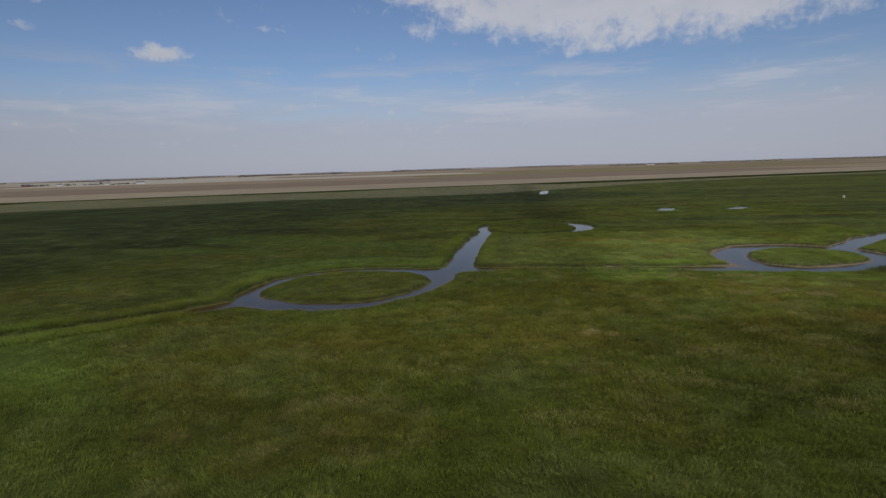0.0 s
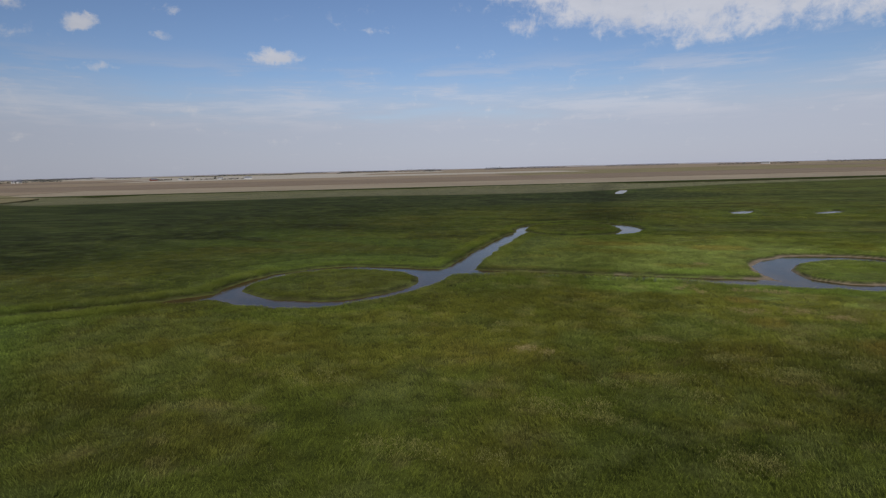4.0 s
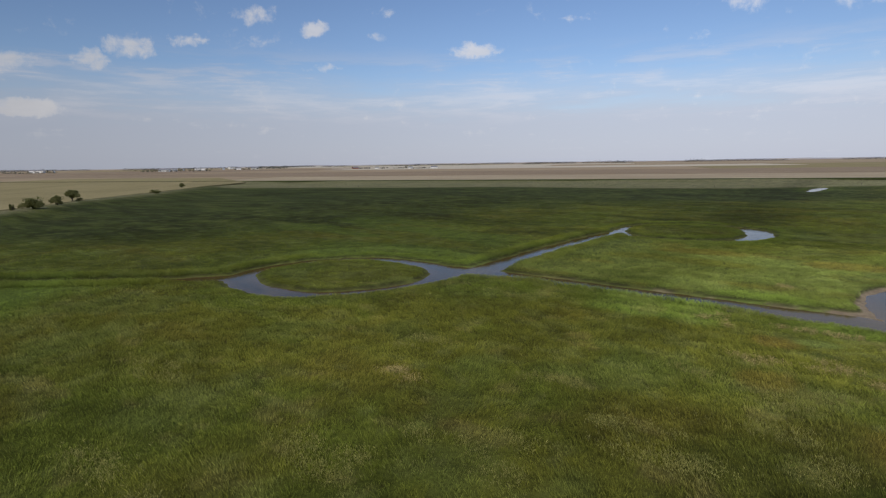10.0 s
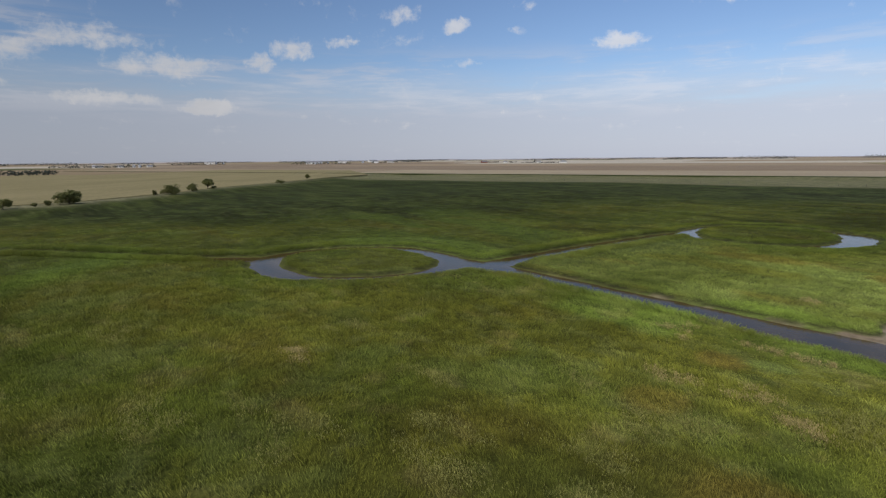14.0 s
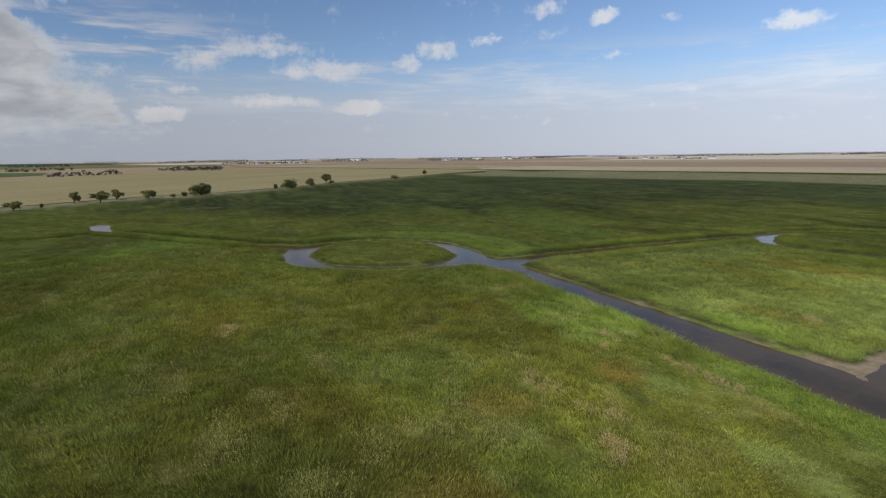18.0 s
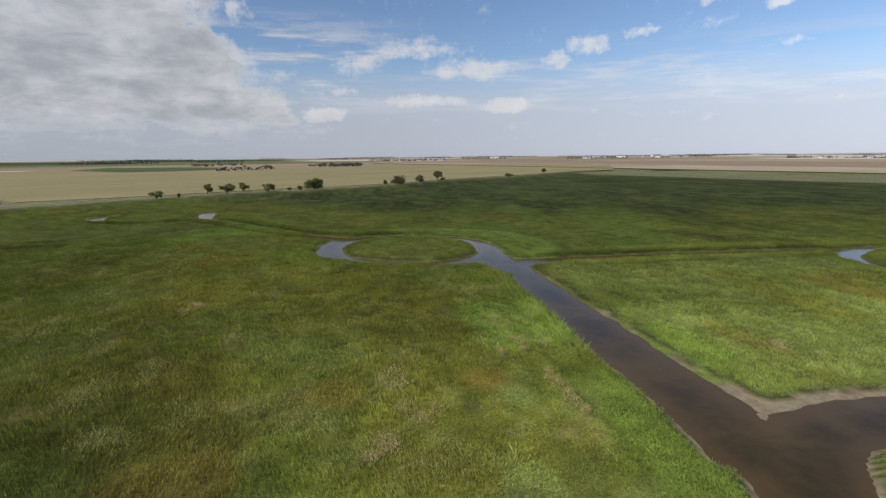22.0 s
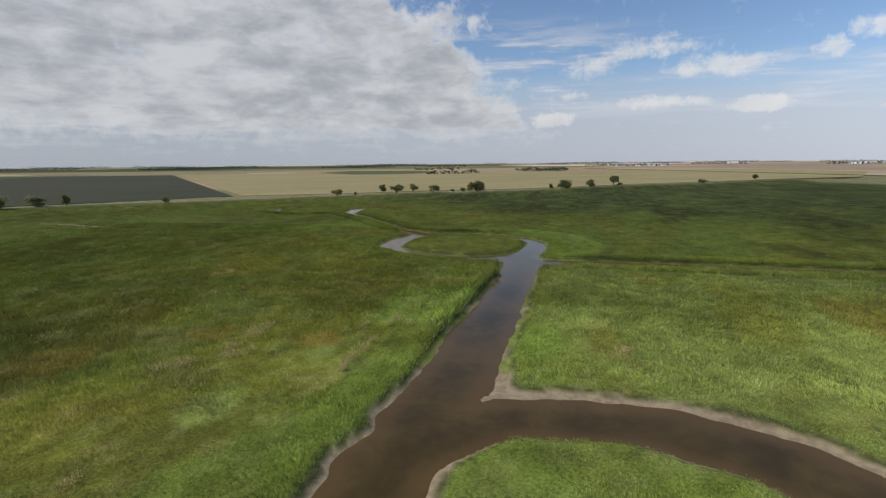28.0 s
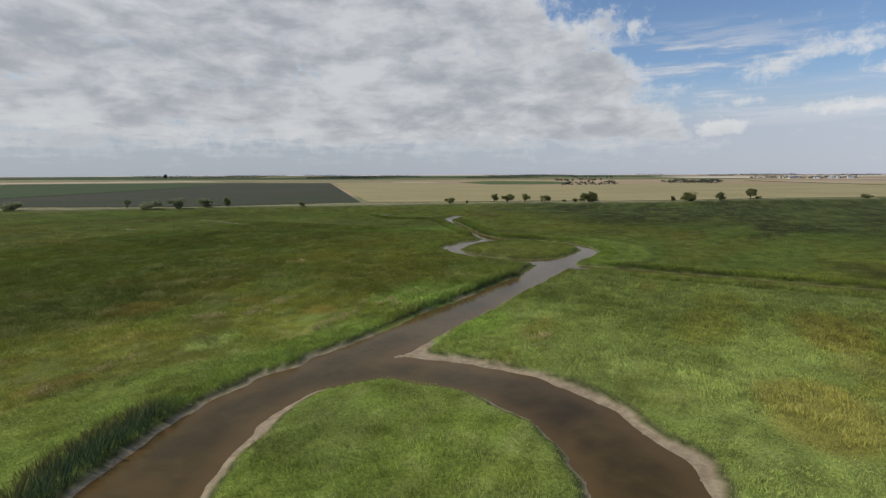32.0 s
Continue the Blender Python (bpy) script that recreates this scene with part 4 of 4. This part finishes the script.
def make_bin(x, y, radius, height):
    """A steel grain bin: ribbed drum and conical roof."""
    silo = new("grain_bin")
    silo.matrix_world = pose(x, y, 1.05)
    tagged(silo, "galvanised steel grain bin with a conical roof", "grain bin", "far farm buildings")
    bm = bmesh.new()
    rings = []
    for k in range(9):
        r = radius * (1.0 if k % 2 else 1.015)
        rings.append([bm.verts.new((r * math.cos(2 * math.pi * j / 16), r * math.sin(2 * math.pi * j / 16), height * k / 8)) for j in range(16)])
    for a, b in zip(rings, rings[1:]):
        for j in range(16):
            bm.faces.new((a[j], a[(j + 1) % 16], b[(j + 1) % 16], b[j]))
    part("drum", bm, STEEL, silo)
    bm = bmesh.new()
    bmesh.ops.create_cone(bm, cap_ends=True, segments=16, radius1=radius * 1.06, radius2=radius * 0.12, depth=height * 0.35, matrix=Matrix.Translation((0, 0, height * 1.176)))
    part("roof", bm, STEEL, silo)


for x, y in ((-1417, 306), (-1412, 317), (-1454, 229), (-1630, 895), (-1653, 915), (-1768, 1148), (-1779, 1158), (-1785, 1010), (-870, 1217), (-2220, 774)):
    make_bin(x, y, 3.2, 5.5)

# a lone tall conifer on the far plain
make_tree(-976, -1389, 15, 7, 77, HAZED_LEAVES, "tall dark lone tree on the far plain", False, "far trees")

# fence along the far pasture
WOOD = plain_material("grey_post", (0.17, 0.15, 0.13), 0.9, 0.25, 8.0)


def make_post():
    post = new("fence_post")
    tagged(post, "weathered grey wooden fence post in the pasture", "fence post", "pasture fence posts")
    bm = bmesh.new()
    add_limb(bm, (0, 0, -0.3), (0.03, 0, 1.25), 0.10, 0.085, 7)
    part("shaft", bm, WOOD, post)
    bm = bmesh.new()
    add_limb(bm, (0.03, 0, 1.25), (0.03, 0, 1.31), 0.085, 0.04, 7)
    part("top", bm, WOOD, post)
    return post


def make_marker(x, y):
    """A short white-topped survey post."""
    post = new("marker_post")
    post.matrix_world = pose(x, y, float(ground_height(np.array([x]), np.array([y]))[0]), 2, -3, 20)
    tagged(post, "white-painted marker post standing in the far marsh", "marker post")
    bm = bmesh.new()
    add_limb(bm, (0, 0, -0.3), (0, 0, 0.5), 0.16, 0.16, 8)
    part("shaft", bm, WOOD, post)
    bm = bmesh.new()
    add_limb(bm, (0, 0, 0.5), (0, 0, 1.35), 0.42, 0.38, 10)
    part("cap", bm, WHITE_WALL, post, "white-painted drum cap")


make_marker(134.0, 236.0)
first = make_post()
r = random.Random(8)
for k in range(26):
    x = -330 + 15.5 * k + r.uniform(-3, 3)
    y = float(np.interp(x, NORTH_X, NORTH_Y)) + 16 + r.uniform(-2, 2)
    z = float(ground_height(np.array([x]), np.array([y]))[0])
    m = pose(x, y, z, r.uniform(-4, 4), r.uniform(-4, 4), r.uniform(0, 360))
    if k:
        copy_thing(first, m)
    else:
        first.matrix_world = m


# ---- grass: real blades in tufts over the near marsh, thinner further off ----
NEAR_X, NEAR_Y = (0, 20, 45, 60, 66, 71), (0, 13, 35, 58, 86, 117)


def from_near(x, y):
    """Distance from the open strip along the marsh's south-eastern side."""
    best = np.full(len(x), 1e9)
    for k in range(len(NEAR_X) - 1):
        ax, ay, bx, by = NEAR_X[k], NEAR_Y[k], NEAR_X[k + 1], NEAR_Y[k + 1]
        t = np.clip(((x - ax) * (bx - ax) + (y - ay) * (by - ay)) / ((bx - ax) ** 2 + (by - ay) ** 2), 0, 1)
        best = np.minimum(best, np.hypot(x - ax - t * (bx - ax), y - ay - t * (by - ay)))
    return best


def blades(name, label, category, x, y, height, width, count, spread, tint, rand, lean=0.35, wide=0.5, leafy=None, lift=0.0):
    """Tufts of blades at many places, as one mesh."""
    n = len(x)
    z = ground_height(x, y)
    swirl = value_noise(x / 9, y / 9, 151, 2) * 9.0
    tuft = np.repeat(np.arange(n), count)
    m = len(tuft)
    a = rand.uniform(0, 2 * np.pi, m)
    rad = spread[tuft] * np.sqrt(rand.uniform(0, 1, m))
    bx, by = x[tuft] + rad * np.cos(a), y[tuft] + rad * np.sin(a)
    h = height[tuft] * rand.uniform(0.55, 1.15, m)
    w = width[tuft] * rand.uniform(0.6, 1.3, m)
    face = rand.uniform(0, 2 * np.pi, m)
    flop = 0.18 if leafy is None else 0.18 + 0.24 * leafy[tuft]
    lx = h * (lean * np.cos(swirl[tuft]) + flop * rand.normal(0, 1, m) + 0.25 * np.cos(a))
    ly = h * (lean * np.sin(swirl[tuft]) + flop * rand.normal(0, 1, m) + 0.25 * np.sin(a))
    z0 = z[tuft] - 0.03 + lift * rand.uniform(0, 1, m)
    v = np.empty((m, 3, 3), np.float32)
    w = w * 1.3
    mx, my = bx + lx * wide ** 1.5, by + ly * wide ** 1.5
    v[:, 0] = np.stack([bx, by, z0], 1)
    v[:, 1] = np.stack([mx + w * np.cos(face), my + w * np.sin(face), z0 + h * wide], 1)
    v[:, 2] = np.stack([bx + lx, by + ly, z0 + h], 1)
    colour = np.repeat(tint[tuft] * rand.uniform(0.92, 1.08, (m, 1)), 3, 0)
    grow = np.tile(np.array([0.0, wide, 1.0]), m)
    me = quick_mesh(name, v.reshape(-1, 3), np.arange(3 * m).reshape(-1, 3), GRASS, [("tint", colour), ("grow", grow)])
    tagged(new(name, me), label, category, kind="stuff")


def open_ground(x, y):
    """Where the meadow grass grows, and how near it stands."""
    d = from_near(x, y)
    ok = (x < np.maximum(0.66 * y + 4, 34 + 0.4 * y) + 6 * np.sin(x * 1.7 + y * 2.3)) & (west_of(x, y) < -3)
    return ok & (to_water(x, y) > mud_width(x, y) + 0.25), d


# patches of dead straw stalks and of grass in seed: centre and radius
DEAD_STALKS = [(38.8, 72.3, 1.5), (34.3, 75.0, 1.3), (30.1, 73.8, 1.3), (28.6, 103.9, 1.0), (30.6, 84.2, 0.45), (31.8, 84.2, 0.45), (33.0, 84.1, 0.45), (34.2, 84.1, 0.45), (35.2, 84.1, 0.45), (36.4, 84.3, 0.4), (26.4, 82.2, 0.5), (26.0, 84.0, 0.5), (25.6, 86.0, 0.55), (25.1, 88.2, 0.6), (56.0, 78.0, 1.0), (51.7, 78.2, 0.8), (23.4, 84.0, 0.8), (8.8, 55.8, 1.3)]
SEEDING = [(34.1, 68.3, 2.0), (28.8, 54.6, 2.4), (33.1, 61.5, 1.6), (19.3, 50.3, 2.2), (40.1, 75.1, 2.2), (42.8, 62.1, 2.0), (6.5, 62.8, 2.0), (17.7, 60.9, 1.8), (24.4, 57.1, 1.8), (40.3, 73.5, 1.6),
           (33.2, 66.7, 1.8), (43.0, 79.0, 1.8), (50.4, 61.8, 2.0), (41.9, 45.1, 2.4), (35.9, 57.4, 1.8), (26.2, 68.3, 1.4), (14.3, 44.5, 2.4), (3.3, 37.9, 2.2), (-7.3, 46.0, 2.0), (22.0, 39.6, 2.0)]


def make_grass():
    rand = np.random.default_rng(11)
    # near meadow: fine upright blades
    count = 400000
    x, y = rand.uniform(-45, 80, count), rand.uniform(-16, 150, count)
    ok, d = open_ground(x, y)
    keep = ok & (rand.uniform(0, 1, count) < np.clip((72 - d) / 16, 0, 1) * step(-14, 8, y))
    x, y, d = x[keep], y[keep], d[keep]
    clump = value_noise(x / 1.1, y / 1.1, 161, 3)
    short = step(13, 10, np.hypot(x - 51.9, y - 103.3))
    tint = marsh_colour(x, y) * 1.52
    height = (0.20 + 0.36 * clump) * (1 - 0.3 * short) * (0.6 + 0.4 * step(0.5, 3, to_water(x, y)))
    size = np.clip(d / 42, 0.85, 1.6)
    # broad-leaved growth by the creek and on the island
    leafy = np.maximum(short, step(18, 34, x) * step(64, 76, y)) * step(0.30, 0.55, value_noise(x / 8, y / 8, 165, 3))
    height = height * (1 - 0.60 * leafy)
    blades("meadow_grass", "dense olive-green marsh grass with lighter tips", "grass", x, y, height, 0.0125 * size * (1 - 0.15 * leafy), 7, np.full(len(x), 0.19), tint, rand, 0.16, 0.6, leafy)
    # further off: broader tufts, thinning out
    count = 520000
    x, y = rand.uniform(-140, 105, count), rand.uniform(-115, 260, count)
    ok, d = open_ground(x, y)
    keep = ok & (rand.uniform(0, 1, count) < np.maximum(np.clip((d - 52) / 16, 0, 1), step(8, -12, y)) * np.clip((62 / np.maximum(d, 62)) ** 1.7, 0.04, 1))
    x, y, d = x[keep], y[keep], d[keep]
    w = to_water(x, y)
    size = np.clip(d / 46, 1.1, 3.2)
    clump = value_noise(x / 1.6, y / 1.6, 161, 2)
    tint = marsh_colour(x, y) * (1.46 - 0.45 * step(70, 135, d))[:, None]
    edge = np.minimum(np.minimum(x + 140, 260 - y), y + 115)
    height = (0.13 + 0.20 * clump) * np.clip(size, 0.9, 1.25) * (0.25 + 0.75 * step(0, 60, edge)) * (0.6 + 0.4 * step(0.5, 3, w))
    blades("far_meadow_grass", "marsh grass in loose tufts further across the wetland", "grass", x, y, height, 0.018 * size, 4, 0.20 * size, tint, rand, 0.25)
    # pale seed heads and dead stalks in small patches
    spots, tints = [], []
    for group, colour, dense in ((DEAD_STALKS, np.array((0.56, 0.45, 0.20)), 95), (SEEDING, np.array((0.36, 0.35, 0.11)), 62)):
        for px, py, pr in group:
            n = int(dense * max(pr * pr, 0.42))
            for _ in range(4):
                ox, oy = rand.normal(0, pr * 0.7), rand.normal(0, pr * 0.4)
                sx, sy = px + ox + rand.normal(0, pr * 0.38, n // 4), py + oy + rand.normal(0, pr * 0.24, n // 4)
                spots.append(np.stack([sx, sy], 1))
                tints.append(colour[None] * rand.uniform(0.55, 1.05, (len(sx), 1)))
    n = 5200
    sx, sy = rand.uniform(-35, 60, n), rand.uniform(24, 126, n)
    keep = rand.uniform(0, 1, n) < step(0.5, 0.66, value_noise(sx / 5, sy / 3.2, 121, 3))
    spots.append(np.stack([sx, sy], 1)[keep])
    tints.append(np.array((0.32, 0.31, 0.11))[None] * rand.uniform(0.5, 1.0, (int(keep.sum()), 1)))
    spots, tint = np.vstack(spots), np.vstack(tints)
    keep = to_water(spots[:, 0], spots[:, 1]) > 1.2
    (x, y), tint = spots[keep].T, tint[keep]
    n = len(x)
    blades("seed_heads", "pale straw seed heads and dead stalks in the marsh grass", "seed heads", x, y, np.full(n, 0.18), np.full(n, 0.0155), 8, np.full(n, 0.16), tint, rand, 0.1, 0.55, np.full(n, 0.4), 0.42)


def make_reeds():
    rand = np.random.default_rng(12)
    j, i = np.nonzero((WATER < 4.2) & (WATER > 0.0) & (RY[:, None] < 200))
    reps = 5
    x = np.repeat(RX[i], reps) + rand.uniform(-RASTER / 2, RASTER / 2, len(i) * reps)
    y = np.repeat(RY[j], reps) + rand.uniform(-RASTER / 2, RASTER / 2, len(i) * reps)
    w, m = to_water(x, y), mud_width(x, y)
    off = w - m
    open_side = np.maximum(step(13.5, 11.5, np.hypot(x - 51.9, y - 103.3)), 0.35 * step(92, 95, y) * step(-5, 20, x))
    keep = (off > 0.16) & (rand.uniform(0, 1, len(x)) < step(3.8, 1.2, off) * (1 - 0.75 * open_side))
    x, y, off, open_side = x[keep], y[keep], off[keep], open_side[keep]
    # a bed of tall reeds on the outer bank of the second loop, brown-headed at the back
    tall = step(51.5, 55, x) * step(70, 66, x) * step(98, 94, y) * step(84, 86, y) * step(3.0, 2.2, off) * step(11.5, 12.5, np.hypot(x - 51.9, y - 103.3))
    south = step(34, 24, x) * step(-9, 4, x) * step(92.5, 91, y) * step(80, 84, y) * step(1.7, 0.9, off)
    north = step(97, 102, y) * step(152, 140, y) * step(-20, -16, x) * step(0, -3, x)
    brook = step(-38, -41, x) * step(-78, -74, x)
    low = step(-8, -12, x) * step(95, 93, y) * (1 - brook)
    height = (0.20 + 0.18 * value_noise(x / 2.5, y / 2.5, 171, 2) + 0.55 * tall + 0.56 * south + 0.32 * north + 0.42 * brook) * (1 - 0.5 * open_side) * (1 - 0.45 * low)
    f = (step(1.0, 0.2, off) * (0.15 + 0.3 * value_noise(x / 3, y / 3, 181, 2)) * (1 - 0.8 * low))[:, None]
    tint = marsh_colour(x, y) * (1 - f) + np.array((0.070, 0.104, 0.036)) * f
    tint = tint * (1 + 0.1 * south[:, None])
    head = step(1.0, 2.2, off)[:, None]
    tint = tint * (1 - tall[:, None]) + (np.array((0.064, 0.088, 0.040)) * (1 - head) + np.array((0.120, 0.104, 0.036)) * head) * tall[:, None]
    blades("bank_reeds", "tall green reeds and sedge lining the creek banks", "reeds", x, y, height, 0.0115 - 0.004 * tall, 8, np.full(len(x), 0.2), tint * 1.30, rand, 0.12 * (1 - 0.6 * tall[np.repeat(np.arange(len(x)), 8)]), 0.55, np.full(len(x), 0.35) * (1 - tall) - 0.3 * tall)


make_grass()
make_reeds()
